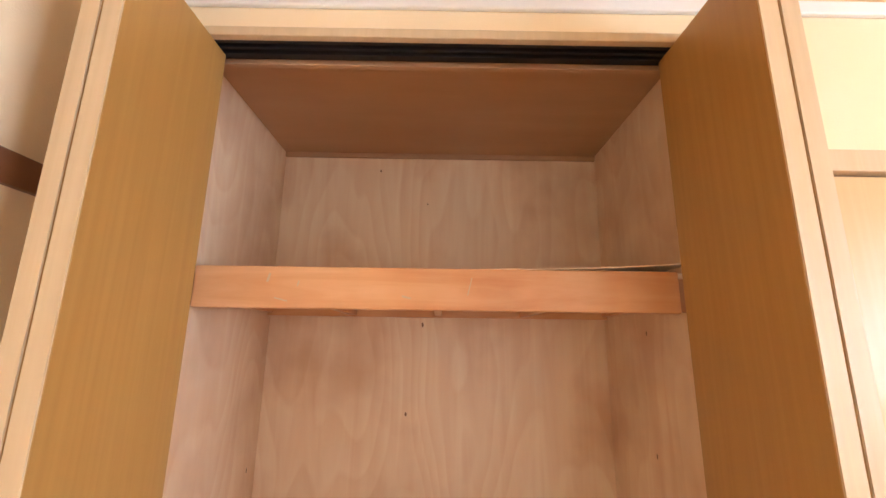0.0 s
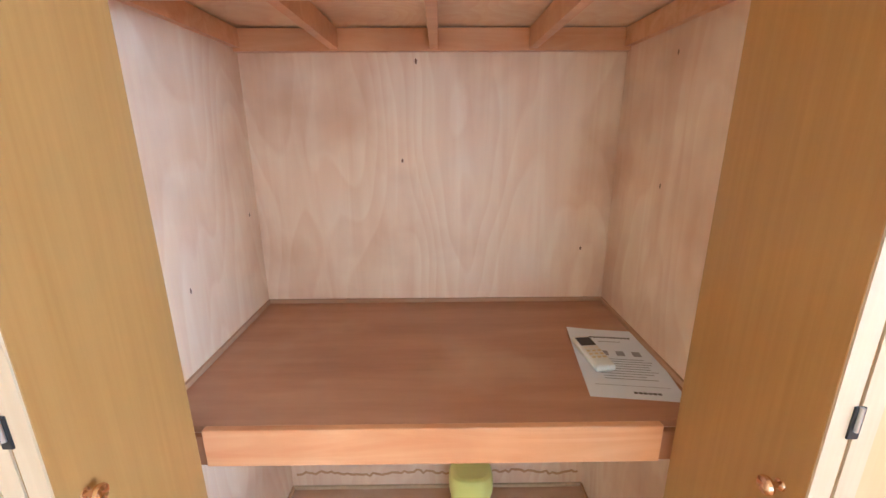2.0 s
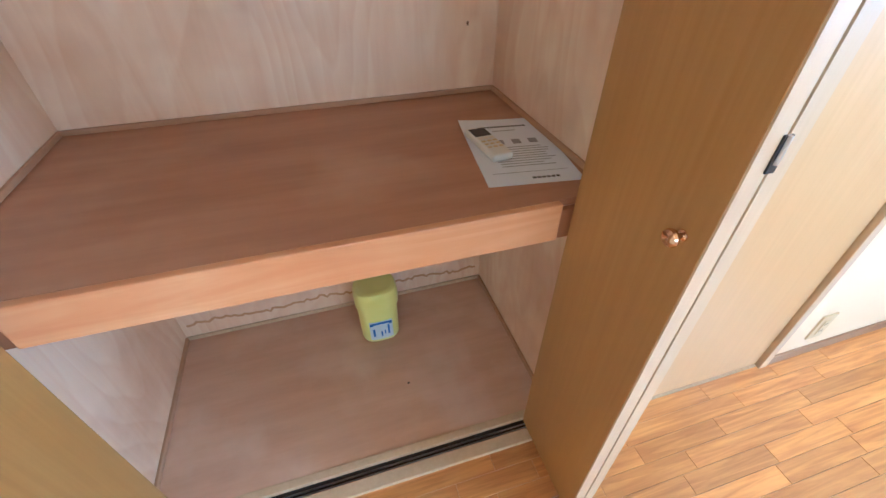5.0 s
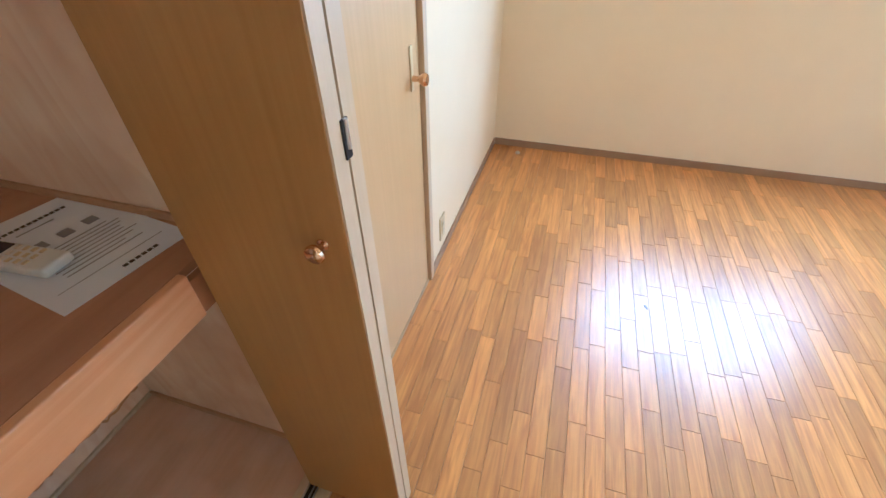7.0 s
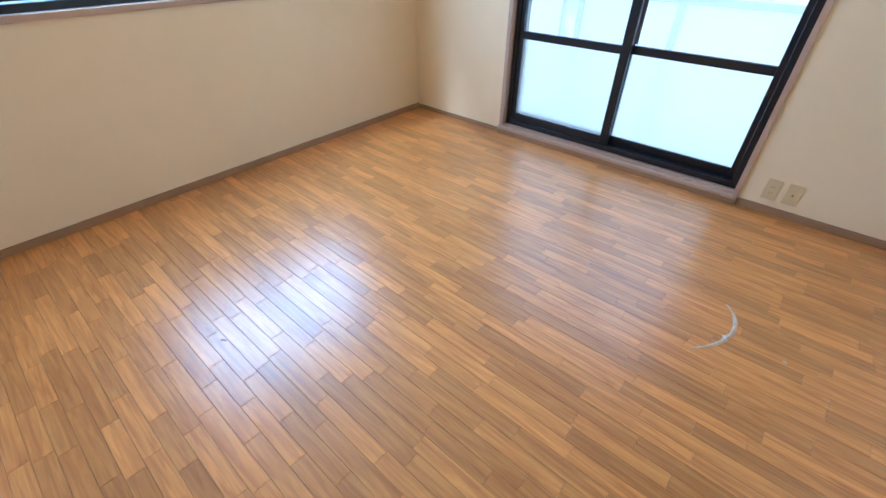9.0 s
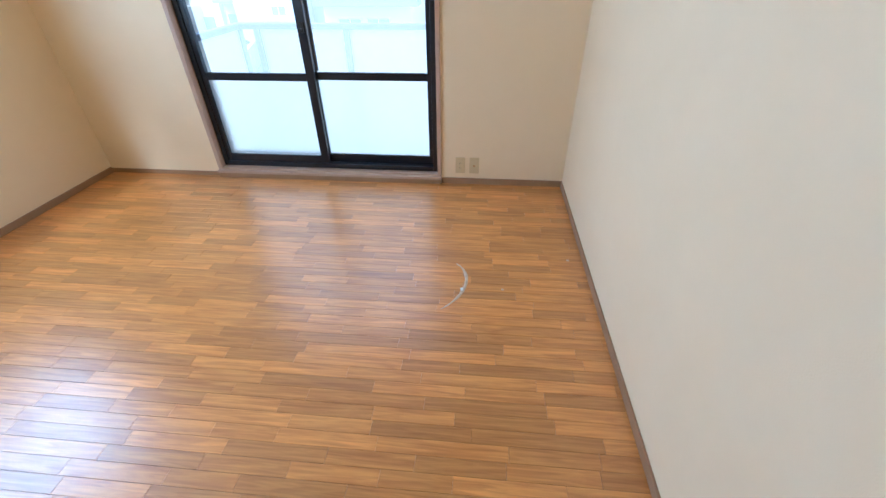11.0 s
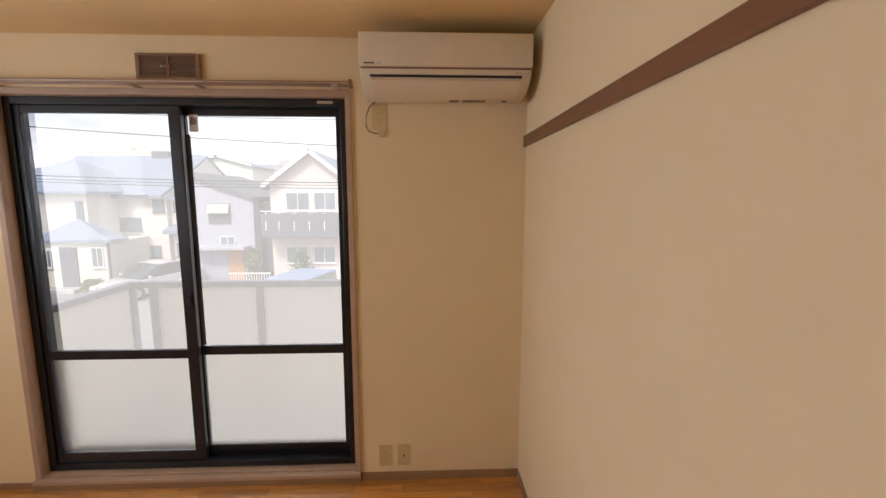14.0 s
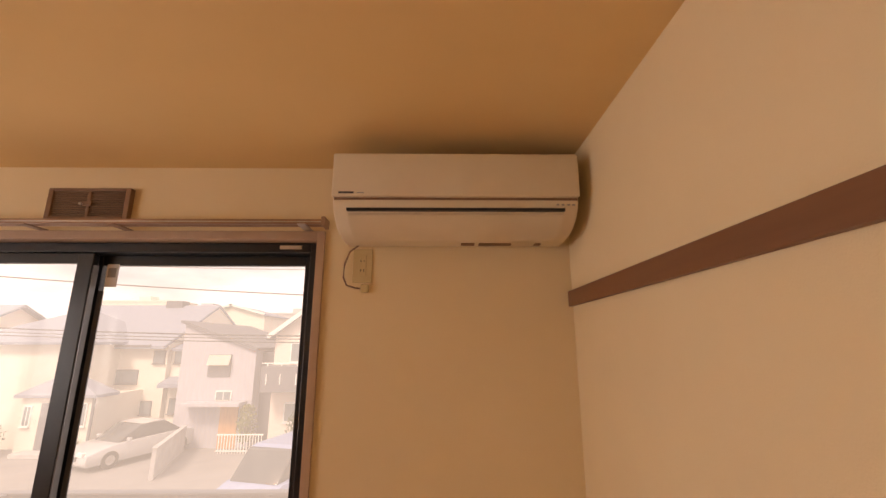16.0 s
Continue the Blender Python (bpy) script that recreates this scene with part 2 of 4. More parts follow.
ASPH = mat("pale_asphalt", (0.24, 0.24, 0.24), (0.31, 0.31, 0.305), 0.9, noise_scale=0.8, bump=0.4, fine=60, stain=(0.28, 0.27, 0.25), stain_scale=0.15, stain_amount=0.7)
STUCCO = mat("cream_stucco", (0.72, 0.68, 0.59), (0.77, 0.73, 0.64), 0.9, noise_scale=1.2, bump=0.3, fine=30)
STUCCOP = mat("pinkish_siding", (0.72, 0.64, 0.57), (0.76, 0.68, 0.61), 0.85, (1, 1, 6), 1.5, 0.2, 20)
GREYW = mat("grey_siding", (0.40, 0.41, 0.46), (0.45, 0.46, 0.51), 0.8, (5, 5, 1), 1.5, 0.2, 20)
GREYD = mat("dark_grey_siding", (0.12, 0.125, 0.145), (0.15, 0.16, 0.18), 0.8, (5, 5, 1), 1.5, 0.2, 20)
ROOF = mat("slate_roof", (0.20, 0.24, 0.31), (0.26, 0.30, 0.37), 0.6, (1, 6, 6), 2.0, 0.4, 20)
WINGL = mat("house_window_glass", (0.14, 0.18, 0.20), (0.22, 0.27, 0.29), 0.12, noise_scale=1, bump=0)
WOODO = mat("orange_wood_door", (0.52, 0.25, 0.09), (0.60, 0.31, 0.12), 0.6, (8, 8, 1), 2, 0.1)
CARP = mat("silver_car_paint", (0.55, 0.56, 0.57), (0.60, 0.61, 0.62), 0.22, bump=0, metal=0.3)
CARB = mat("blue_van_paint", (0.26, 0.34, 0.52), (0.32, 0.40, 0.58), 0.25, bump=0)
CARG = mat("car_glass", (0.05, 0.06, 0.065), (0.08, 0.09, 0.095), 0.08, bump=0)
TYRE = mat("tyre_rubber", (0.02, 0.02, 0.02), (0.035, 0.035, 0.035), 0.85, bump=0.1)
LEAF = mat("yellow_green_leaf", (0.10, 0.13, 0.03), (0.24, 0.24, 0.06), 0.6, noise_scale=4, bump=0.1)
LEAFD = mat("dark_leaf", (0.04, 0.08, 0.025), (0.09, 0.13, 0.04), 0.6, noise_scale=4, bump=0.1)
BARK = mat("bark", (0.12, 0.09, 0.06), (0.18, 0.13, 0.09), 0.9, (5, 5, 1), 4, 0.4, 30)
WIRE = mat("cable_black", (0.03, 0.03, 0.03), (0.04, 0.04, 0.04), 0.6, bump=0)
REDB = mat("red_brown_block", (0.36, 0.10, 0.07), (0.42, 0.13, 0.09), 0.8, noise_scale=1, bump=0.1)
GREENN = mat("green_netting", (0.05, 0.36, 0.22), (0.08, 0.42, 0.27), 0.7, noise_scale=1, bump=0.1)
CLEAR = glass("clear_glass", 0.0, ior=1.22)
FROST = glass("frosted_glass", 0.38, (0.97, 0.955, 0.915), 0.3)

# ---------------------------------------------------------------- building blocks


def finish(name, bm, material, parent=None, smooth=False):
    me = bpy.data.meshes.new(name)
    bm.normal_update()
    bm.to_mesh(me)
    bm.free()
    me.materials.append(material)
    if smooth:
        for f in me.polygons:
            f.use_smooth = True
        me.set_sharp_from_angle(angle=radians(35))
    ob = new(name, me)
    if parent:
        ob.parent = parent
    return ob


def part(name, bm, material, parent, label="", smooth=False):
    ob = finish(name, bm, material, parent, smooth)
    if label:
        ob["label"] = label
    return ob


def thing(name, label, category, group="", at=(0, 0, 0)):
    ob = new(name)
    ob.empty_display_size = 0.1
    ob.location = at
    return tagged(ob, label, category, group)


def structure(name, bm, material, label, category, smooth=False):
    return tagged(finish(name, bm, material, None, smooth), label, category, "", "structure")


def box(x0, y0, z0, x1, y1, z1, bev=0.0, bm=None, seg=2):
    """A block between two corners, with rounded edges where bev is given."""
    b = bmesh.new()
    bmesh.ops.create_cube(b, size=1)
    c, s = Vector(((x0 + x1) / 2, (y0 + y1) / 2, (z0 + z1) / 2)), (abs(x1 - x0), abs(y1 - y0), abs(z1 - z0))
    for v in b.verts:
        v.co = Vector((v.co.x * s[0], v.co.y * s[1], v.co.z * s[2])) + c
    if bev:
        bmesh.ops.bevel(b, geom=b.edges[:], offset=min(bev, min(s) * 0.45), segments=seg, profile=0.5, affect="EDGES")
    return b if bm is None else joined(bm, b)


def joined(bm, other):
    me = bpy.data.meshes.new("tmp")
    other.to_mesh(me)
    other.free()
    bm.from_mesh(me)
    bpy.data.meshes.remove(me)
    return bm


def moved(bm, m):
    bm.transform(m)
    return bm


def lathe(profile, seg=28):
    """A turned body about z from (radius, height) pairs."""
    bm = bmesh.new()
    rings = [[bm.verts.new((r * math.cos(2 * math.pi * i / seg), r * math.sin(2 * math.pi * i / seg), z)) for i in range(seg)] for r, z in profile]
    for a, b in zip(rings, rings[1:]):
        for i in range(seg):
            bm.faces.new((a[i], a[(i + 1) % seg], b[(i + 1) % seg], b[i]))
    bm.faces.new(rings[0][::-1])
    bm.faces.new(rings[-1])
    return bm


def extruded(outline, x0, x1):
    """A prism along x from (y, z) pairs."""
    bm = bmesh.new()
    a = [bm.verts.new((x0, y, z)) for y, z in outline]
    b = [bm.verts.new((x1, y, z)) for y, z in outline]
    k = len(outline)
    for i in range(k):
        bm.faces.new((a[i], b[i], b[(i + 1) % k], a[(i + 1) % k]))
    bm.faces.new(a[::-1])
    bm.faces.new(b)
    bmesh.ops.recalc_face_normals(bm, faces=bm.faces[:])
    return bm


def tube(points, r, seg=8):
    """A round cable along points."""
    bm = bmesh.new()
    pts = [Vector(p) for p in points]
    rings = []
    for i, p in enumerate(pts):
        d = (pts[min(i + 1, len(pts) - 1)] - pts[max(i - 1, 0)]).normalized()
        q = d.to_track_quat("Z", "Y").to_matrix()
        rings.append([bm.verts.new(p + q @ Vector((r * math.cos(2 * math.pi * j / seg), r * math.sin(2 * math.pi * j / seg), 0))) for j in range(seg)])
    for a, b in zip(rings, rings[1:]):
        for j in range(seg):
            bm.faces.new((a[j], a[(j + 1) % seg], b[(j + 1) % seg], b[j]))
    bm.faces.new(rings[0][::-1])
    bm.faces.new(rings[-1])
    return bm


# ---------------------------------------------------------------- the room
W, D, H = 3.485, 3.424, 2.305
T = 0.14
# openings: closet, balcony door, side window
floor = structure("floor", box(-T, -D - T, -0.16, W + T, 0.86, -0.012), SUB, "glossy brown oak strip floor with worn patches", "floor")
structure("ceiling", box(-T, -D - T, H, W + T, 0.86, H + 0.12), CEIL, "cream papered ceiling", "ceiling")
structure("wall_west", box(-T, -D - T, -0.16, 0, 0.86, H), WALL, "plain cream wallpapered wall", "wall")
bm = box(W, -D - T, -0.16, W + T, 0, 0.995)
box(W, -D - T, 0.995, W + T, -2.545, H, bm=bm)
box(W, -0.88, 0.995, W + T, 0, H, bm=bm)
box(W, -2.545, 2.04, W + T, -0.88, H, bm=bm)
structure("wall_east", bm, WALL, "cream wallpapered wall with a wide window", "wall")
WX0, WX1, WZ0, WZ1 = 0.885, 2.565, 0.055, 2.045
bm = box(0, -D - T, -0.16, WX0, -D, H)
box(WX1, -D - T, -0.16, W, -D, H, bm=bm)
box(WX0, -D - T, WZ1, WX1, -D, H, bm=bm)
box(WX0, -D - T, -0.16, WX1, -D, WZ0, bm=bm)
structure("wall_south", bm, WALL, "cream wallpapered wall around the balcony door", "wall")
CX0, CX1 = 0.075, 1.255
bm = box(0.0, 0, -0.16, 0.045, 0.12, H)
box(1.285, 0, -0.16, 1.31, 0.12, H, bm=bm)
box(0.045, 0, 2.207, 1.285, 0.02, H, bm=bm)
box(1.31, 0, 1.95, 2.09, 0.12, H, bm=bm)
box(2.09, 0, -0.16, W + T, 0.12, H, bm=bm)
box(1.31, 0.08, -0.16, 2.09, 0.12, 1.95, bm=bm)
structure("wall_north", bm, WALL, "cream wallpapered wall around the closet and a door", "wall")
structure("trim_cornice", box(0, -0.014, H - 0.045, W, 0, H - 0.012, 0.004), WHITE, "thin white cornice strip under the ceiling", "trim")

# baseboards
BH, BT = 0.046, 0.009
structure("baseboard_west", box(0, -D + BT, 0, BT, -0.02, BH, 0.002), BASEB, "taupe vinyl baseboard", "baseboard")
structure("baseboard_east", box(W - BT, -D + BT, 0, W, -BT, BH, 0.002), BASEB, "taupe vinyl baseboard", "baseboard")
structure("baseboard_north", box(2.092, -BT, 0, W - BT, 0, BH, 0.002), BASEB, "taupe vinyl baseboard", "baseboard")
structure("baseboard_south_1", box(0, -D, 0, 0.868, -D + BT, BH, 0.002), BASEB, "taupe vinyl baseboard", "baseboard")
structure("baseboard_south_2", box(2.585, -D, 0, W, -D + BT, BH - 0.012, 0.002), BASEB, "taupe vinyl baseboard", "baseboard")
structure("trim_sill_front", box(0.87, -D, 0.0, 2.583, -D + 0.028, 0.034, 0.002), BASEB, "taupe riser under the balcony door", "trim")
structure("trim_sill", box(0.868, -D, 0.036, 2.585, -D + 0.034, 0.056, 0.003), TRIM, "pale wooden sill of the balcony door", "trim")
structure("picture_rail", box(0, -D, 1.796, 0.016, 0.0, 1.849, 0.003), RAILW, "dark brown wooden picture rail along the wall", "trim")


# ---------------------------------------------------------------- balcony door
door_win = tagged(thing("window_1", "black aluminium sliding balcony door with frosted lower panes", "window"), kind="structure")
bm = box(WX0 - 0.016, -D, WZ0, WX0 + 0.012, -D + 0.014, WZ1 + 0.016, 0.002)
box(WX1 - 0.012, -D, WZ0, WX1 + 0.016, -D + 0.014, WZ1 + 0.016, 0.002, bm)
box(WX0 + 0.012, -D, WZ1 - 0.014, WX1 - 0.012, -D + 0.014, WZ1 + 0.016, 0.002, bm)
box(WX0, -D - 0.055, WZ0, WX0 + 0.012, -D, WZ1 - 0.002, 0, bm)
box(WX1 - 0.012, -D - 0.055, WZ0, WX1, -D, WZ1 - 0.002, 0, bm)
box(WX0 + 0.012, -D - 0.055, WZ1 - 0.014, WX1 - 0.012, -D, WZ1 - 0.002, 0, bm)
box(WX0 + 0.012, -D - 0.055, WZ0, WX1 - 0.012, -D, WZ0 + 0.012, 0, bm)
part("window_casing", bm, TRIM, door_win, "pale brown wooden casing")
FX0, FX1, FZ0, FZ1 = WX0 + 0.014, WX1 - 0.014, 0.07, 2.03
bm = box(FX0, -D - 0.135, FZ0, FX0 + 0.035, -D - 0.04, FZ1, 0.003)
box(FX1 - 0.035, -D - 0.135, FZ0, FX1, -D - 0.04, FZ1, 0.003, bm)
box(FX0 + 0.035, -D - 0.135, FZ1 - 0.035, FX1 - 0.035, -D - 0.04, FZ1, 0.003, bm)
box(FX0 + 0.035, -D - 0.135, FZ0, FX1 - 0.035, -D - 0.04, FZ0 + 0.035, 0.003, bm)
box(FX0 + 0.035, -D - 0.092, FZ0 + 0.035, FX1 - 0.035, -D - 0.088, FZ0 + 0.048, 0, bm)
part("window_frame", bm, ALU, door_win, "black aluminium frame")


def sash(x0, x1, y, z0, z1, split, lo, hi, lockside, win, frosted_all=False):
    """One sliding sash: stiles, rails, an upper pane and a lower frosted pane. lo, hi: widths of the stiles at the ends."""
    d = 0.014
    s = part("sash", box(x0, y - d, z0, x0 + lo, y + d, z1, 0.003), ALU, win, "black aluminium sash")
    part("stile", box(x1 - hi, y - d, z0, x1, y + d, z1, 0.003), ALU, s)
    part("rail", box(x0 + lo, y - d + 0.002, z1 - 0.038, x1 - hi, y + d - 0.002, z1, 0.003), ALU, s)
    part("rail", box(x0 + lo, y - d + 0.002, z0, x1 - hi, y + d - 0.002, z0 + 0.055, 0.003), ALU, s)
    gl = []
    if split:
        part("rail", box(x0 + lo, y - d + 0.002, split - 0.025, x1 - hi, y + d - 0.002, split + 0.025, 0.003), ALU, s)
        gl.append(part("pane", box(x0 + lo, y - 0.002, z0 + 0.055, x1 - hi, y + 0.002, split - 0.025), FROST, s, "frosted glass pane"))
        gl.append(part("pane", box(x0 + lo, y - 0.002, split + 0.025, x1 - hi, y + 0.002, z1 - 0.038), CLEAR, s, "clear glass pane"))
    else:
        gl.append(part("pane", box(x0 + lo, y - 0.002, z0 + 0.055, x1 - hi, y + 0.002, z1 - 0.038), FROST if frosted_all else CLEAR, s, "glass pane"))
    for g in gl:
        g.visible_shadow = False
    return s


near = sash(1.722, 2.516, -D - 0.066, 0.106, 1.994, 0.715, 0.058, 0.03, 0, door_win)
far = sash(0.934, 1.775, -D - 0.112, 0.106, 1.994, 0.715, 0.034, 0.052, 0, door_win)
lock = box(1.735, -D - 0.052, 0.985, 1.757, -D - 0.036, 1.045, 0.004)
box(1.741, -D - 0.038, 1.0, 1.751, -D - 0.020, 1.012, 0.003, lock)
part("crescent_lock", lock, BLACK, near)
# added grey strip paints the grazing reflection on the stile's side face
part("reflection_and_seal_strip", box(1.7185, -D - 0.078, 0.75, 1.722, -D - 0.055, 1.95), ALUG, near, "grey strip for a sash reflection and a brush seal")
# brush pile seal on the room face of the far stile
part("reflection_and_seal_strip", box(1.702, -D - 0.100, 0.75, 1.7215, -D - 0.0965, 1.86), ALUG, far, "grey strip for a sash reflection and a brush seal")
part("tag", box(1.658, -D - 0.098, 1.875, 1.702, -D - 0.094, 1.96, 0.001), PAPER, far, "small pale paper tag")
part("tag_mark", box(1.665, -D - 0.094, 1.91, 1.695, -D - 0.0932, 1.945), INK, far)
part("sticker", box(0.965, -D - 0.04, 2.006, 1.045, -D - 0.0385, 2.02), STEEL, door_win, "small silver sticker")

# side window
win2 = tagged(thing("window_2", "wide black aluminium sliding window with frosted glass", "window"), kind="structure")
bm = box(W - 0.012, -2.56, 0.98, W, -0.865, 1.01, 0.003)
box(W - 0.012, -2.56, 2.03, W, -0.865, 2.056, 0.003, bm)
box(W - 0.012, -2.56, 1.01, W, -2.535, 2.03, 0.003, bm)
box(W - 0.012, -0.89, 1.01, W, -0.865, 2.03, 0.003, bm)
box(W, -2.545, 0.995, W + 0.05, -0.88, 1.008, 0, bm)
part("window_casing", bm, TRIM, win2, "pale brown wooden casing")
bm = box(W + 0.04, -2.54, 1.01, W + 0.135, -0.885, 1.045, 0.003)
box(W + 0.04, -2.54, 2.0, W + 0.135, -0.885, 2.035, 0.003, bm)
box(W + 0.04, -2.54, 1.045, W + 0.135, -2.505, 2.0, 0.003, bm)
box(W + 0.04, -0.92, 1.045, W + 0.135, -0.885, 2.0, 0.003, bm)
part("window_frame", bm, ALU, win2, "black aluminium frame")
for y0, y1, x in ((-2.5, -1.69, W + 0.066), (-1.74, -0.925, W + 0.112)):
    bm = box(x - 0.014, y0, 1.05, x + 0.014, y0 + 0.045, 1.995, 0.003)
    box(x - 0.014, y1 - 0.045, 1.05, x + 0.014, y1, 1.995, 0.003, bm)
    box(x - 0.012, y0 + 0.045, 1.05, x + 0.012, y1 - 0.045, 1.10, 0.003, bm)
    box(x - 0.012, y0 + 0.045, 1.955, x + 0.012, y1 - 0.045, 1.995, 0.003, bm)
    s = part("sash", bm, ALU, win2, "black aluminium sash")
    g = part("pane", box(x - 0.002, y0 + 0.045, 1.10, x + 0.002, y1 - 0.045, 1.955), FROST, s, "frosted glass pane")
    g.visible_shadow = False

# ---------------------------------------------------------------- hinged door beside the closet
door = tagged(thing("door_1", "closed pale wood veneer door with a copper knob", "door"), kind="structure")
bm = box(1.31, -0.012, 0, 1.335, 0.08, 1.93, 0.002)
box(2.055, -0.012, 0, 2.09, 0.08, 1.93, 0.002, bm)
box(1.31, -0.012, 1.905, 2.09, 0.079, 1.95, 0.002, bm)
part("door_frame", bm, CASING, door, "pale wooden door frame")
part("door_leaf", box(1.338, 0.004, 0.012, 2.050, 0.04, 1.900, 0.002), DOOR2, door)
part("threshold", box(1.335, 0.0, -0.012, 2.055, 0.079, 0.004), CASING, door)
part("gap", box(1.336, 0.042, 0.005, 2.054, 0.046, 1.904), BLACK, door)
part("backplate", box(1.970, -0.001, 0.85, 1.990, 0.004, 0.975, 0.002), PLATE, door, "long pale backplate")
part("knob", moved(lathe([(0.009, 0), (0.008, 0.020), (0.012, 0.026), (0.018, 0.034), (0.0195, 0.041), (0.016, 0.048), (0.006, 0.051)]), pose(1.98, 0.002, 0.885, 90, 0, 0)), BRASS, door, "round copper knob", True)

# ---------------------------------------------------------------- closet shell
CB, CT, CF = 0.722, 2.268, 0.018
structure("wall_closet_back", box(0.04, CB, -0.1, 1.29, CB + 0.012, CT + 0.01), PLY, "pale wavy-grained plywood closet back with stains", "wall")
structure("wall_closet_left", box(CX0 - 0.03, 0.10, -0.1, CX0, CB, CT + 0.01), PLY, "stained plywood closet side", "wall")
structure("wall_closet_right", box(CX1, 0.10, -0.1, CX1 + 0.03, CB, CT + 0.01), PLY, "stained plywood closet side", "wall")
structure("closet_ceiling", box(CX0, 0.06, CT, CX1, CB, CT + 0.012), PLY_SHADE, "plywood closet ceiling, browned to hold its shade", "ceiling")
structure("closet_floor", box(CX0, 0.085, -0.01, CX1, CB, CF), CLFLOOR, "brown plywood closet floor, sheen put into its pale colour", "floor")
structure("wall_closet_outer", box(-T, CB + 0.02, -0.16, 1.45, 0.86, H), WALL, "wall behind the closet", "wall")
structure("wall_closet_outer_side", box(1.31, 0.12, -0.16, 1.45, CB + 0.02, H), WALL, "wall beside the closet", "wall")
case = tagged(thing("closet_casing", "pale wooden casing around the closet opening", "casing"), kind="structure")
part("jamb", box(0.045, -0.012, 0, CX0, 0.10, 2.207, 0.002), CASING, case)
part("jamb", box(CX1, -0.012, 0, 1.285, 0.10, 2.207, 0.002), CASING, case)
part("head", box(CX0, -0.012, 2.186, CX1, 0.006, 2.207, 0.002), CASING, case)
part("head_backing", box(CX0, 0.006, 2.2035, CX1, 0.088, 2.2068), BLACK, case)
part("fascia", box(CX0, 0.088, 2.19, CX1, 0.10, CT, 0), PLY_SHADE, case)
track = box(CX0, 0.008, 2.189, CX1, 0.018, 2.2035)
box(CX0, 0.030, 2.189, CX1, 0.036, 2.2035, 0, track)
box(CX0, 0.050, 2.189, CX1, 0.060, 2.2035, 0, track)
box(CX0, 0.018, 2.198, CX1, 0.05, 2.2033, 0, track)
part("top_track", track, BLACK, case, "black metal sliding track")
part("sill", box(CX0, -0.008, 0.0, CX1, 0.030, 0.017, 0.002), CASING, case, "pale wooden threshold")
part("sill", box(CX0, 0.060, 0.0, CX1, 0.085, 0.021, 0.002), CASING, case, "pale wooden threshold")
part("bottom_track", box(CX0, 0.030, 0.0, CX1, 0.060, 0.006), BLACK, case, "black groove with a steel rail")
part("track_lip", box(CX0, 0.031, 0.006, CX1, 0.0335, 0.017), STEEL, case)
part("track_lip", box(CX0, 0.044, 0.006, CX1, 0.0465, 0.012), STEEL, case)

# thin cover strips in the corners of the closet
def strip(name, *c):
    return structure(name, box(*c, 0.002), CASING if name.endswith("back_low") else PLY_SHADE, "thin wooden cover strip in the closet corner", "trim")


strip("trim_closet_back_top", CX0, CB - 0.012, CT - 0.018, CX1, CB, CT)
strip("trim_closet_back_low", CX0, CB - 0.010, CF, CX1, CB, CF + 0.014)
strip("trim_closet_left_low", CX0, 0.10, CF, CX0 + 0.009, CB - 0.01, CF + 0.02)
strip("trim_closet_right_low", CX1 - 0.009, 0.10, CF, CX1, CB - 0.01, CF + 0.02)


def bifold(name, hinge_x, side, label):
    """A folded pair of closet door leaves that stands out into the room. side: 1 opens towards +x."""
    t = thing(name, label, "closet door", "folding closet doors")
    y0, y1, z0, z1 = -0.225, 0.052, 0.024, 2.184
    a0, a1 = hinge_x, hinge_x + side * 0.029
    b0, b1 = hinge_x + side * 0.0325, hinge_x + side * 0.0625
    for nm, u, v in (("outer_leaf", a0, a1), ("inner_leaf", b0, b1)):
        lo, hi = min(u, v), max(u, v)
        leaf = part(nm, box(lo, y0 + 0.003, z0, hi, y1, z1, 0.0012), DOORW, t)
        part("edge_band", box(lo + 0.0008, y0, z0 + 0.001, hi - 0.0008, y0 + 0.0032, z1 - 0.001), CASING, leaf, "pale edge band")
    m = hinge_x + side * 0.031
    for z in (1.055,):
        h = part("hinge", box(m - 0.007, y0 - 0.0025, z, m + 0.007, y0 + 0.001, z + 0.046, 0.001), BLACK, t, "black folding hinge")
        part("hinge_pin", moved(lathe([(0.003, 0), (0.003, 0.034)], 12), pose(m, y0 - 0.003, z + 0.012)), STEEL, h)
    part("pivot_pin", moved(lathe([(0.005, 0), (0.005, 0.024)], 12), pose(m + side * 0.016, 0.039, 0.006)), STEEL, t)
    part("screw", moved(lathe([(0.004, 0), (0.003, 0.002)], 12), pose(m, y0, 0.06, 90, 0, 0)), BLACK, t)
    k = lathe([(0.0125, 0.0), (0.0115, 0.003), (0.006, 0.006), (0.0055, 0.016), (0.010, 0.019), (0.0175, 0.023), (0.0195, 0.029), (0.0175, 0.035), (0.011, 0.039), (0.003, 0.0405)])
    k.transform(Matrix.Scale(0.70, 4))
    part("knob", moved(k, pose(b1, -0.186, 0.945, 0, 90 * side, 0)), BRASS, t, "round copper knob", True)
    return t


bifold("closet_door", 0.128, 1, "folded open wood veneer closet door with copper knob beside the wall")
bifold("closet_door", 1.2135, -1, "folded open wood veneer closet door with copper knob beside a door")

# ---------------------------------------------------------------- closet shelves
mid = thing("closet_shelf", "deep brown plywood closet shelf with an orange front board", "shelf", "closet shelves")
part("board", box(CX0, 0.082, 0.822, CX1, CB - 0.001, 0.838, 0.001), SHELF, mid)
part("front_board", box(0.193, 0.064, 0.750, 1.137, 0.082, 0.8385, 0.003), APRON, mid, "orange softwood front board")
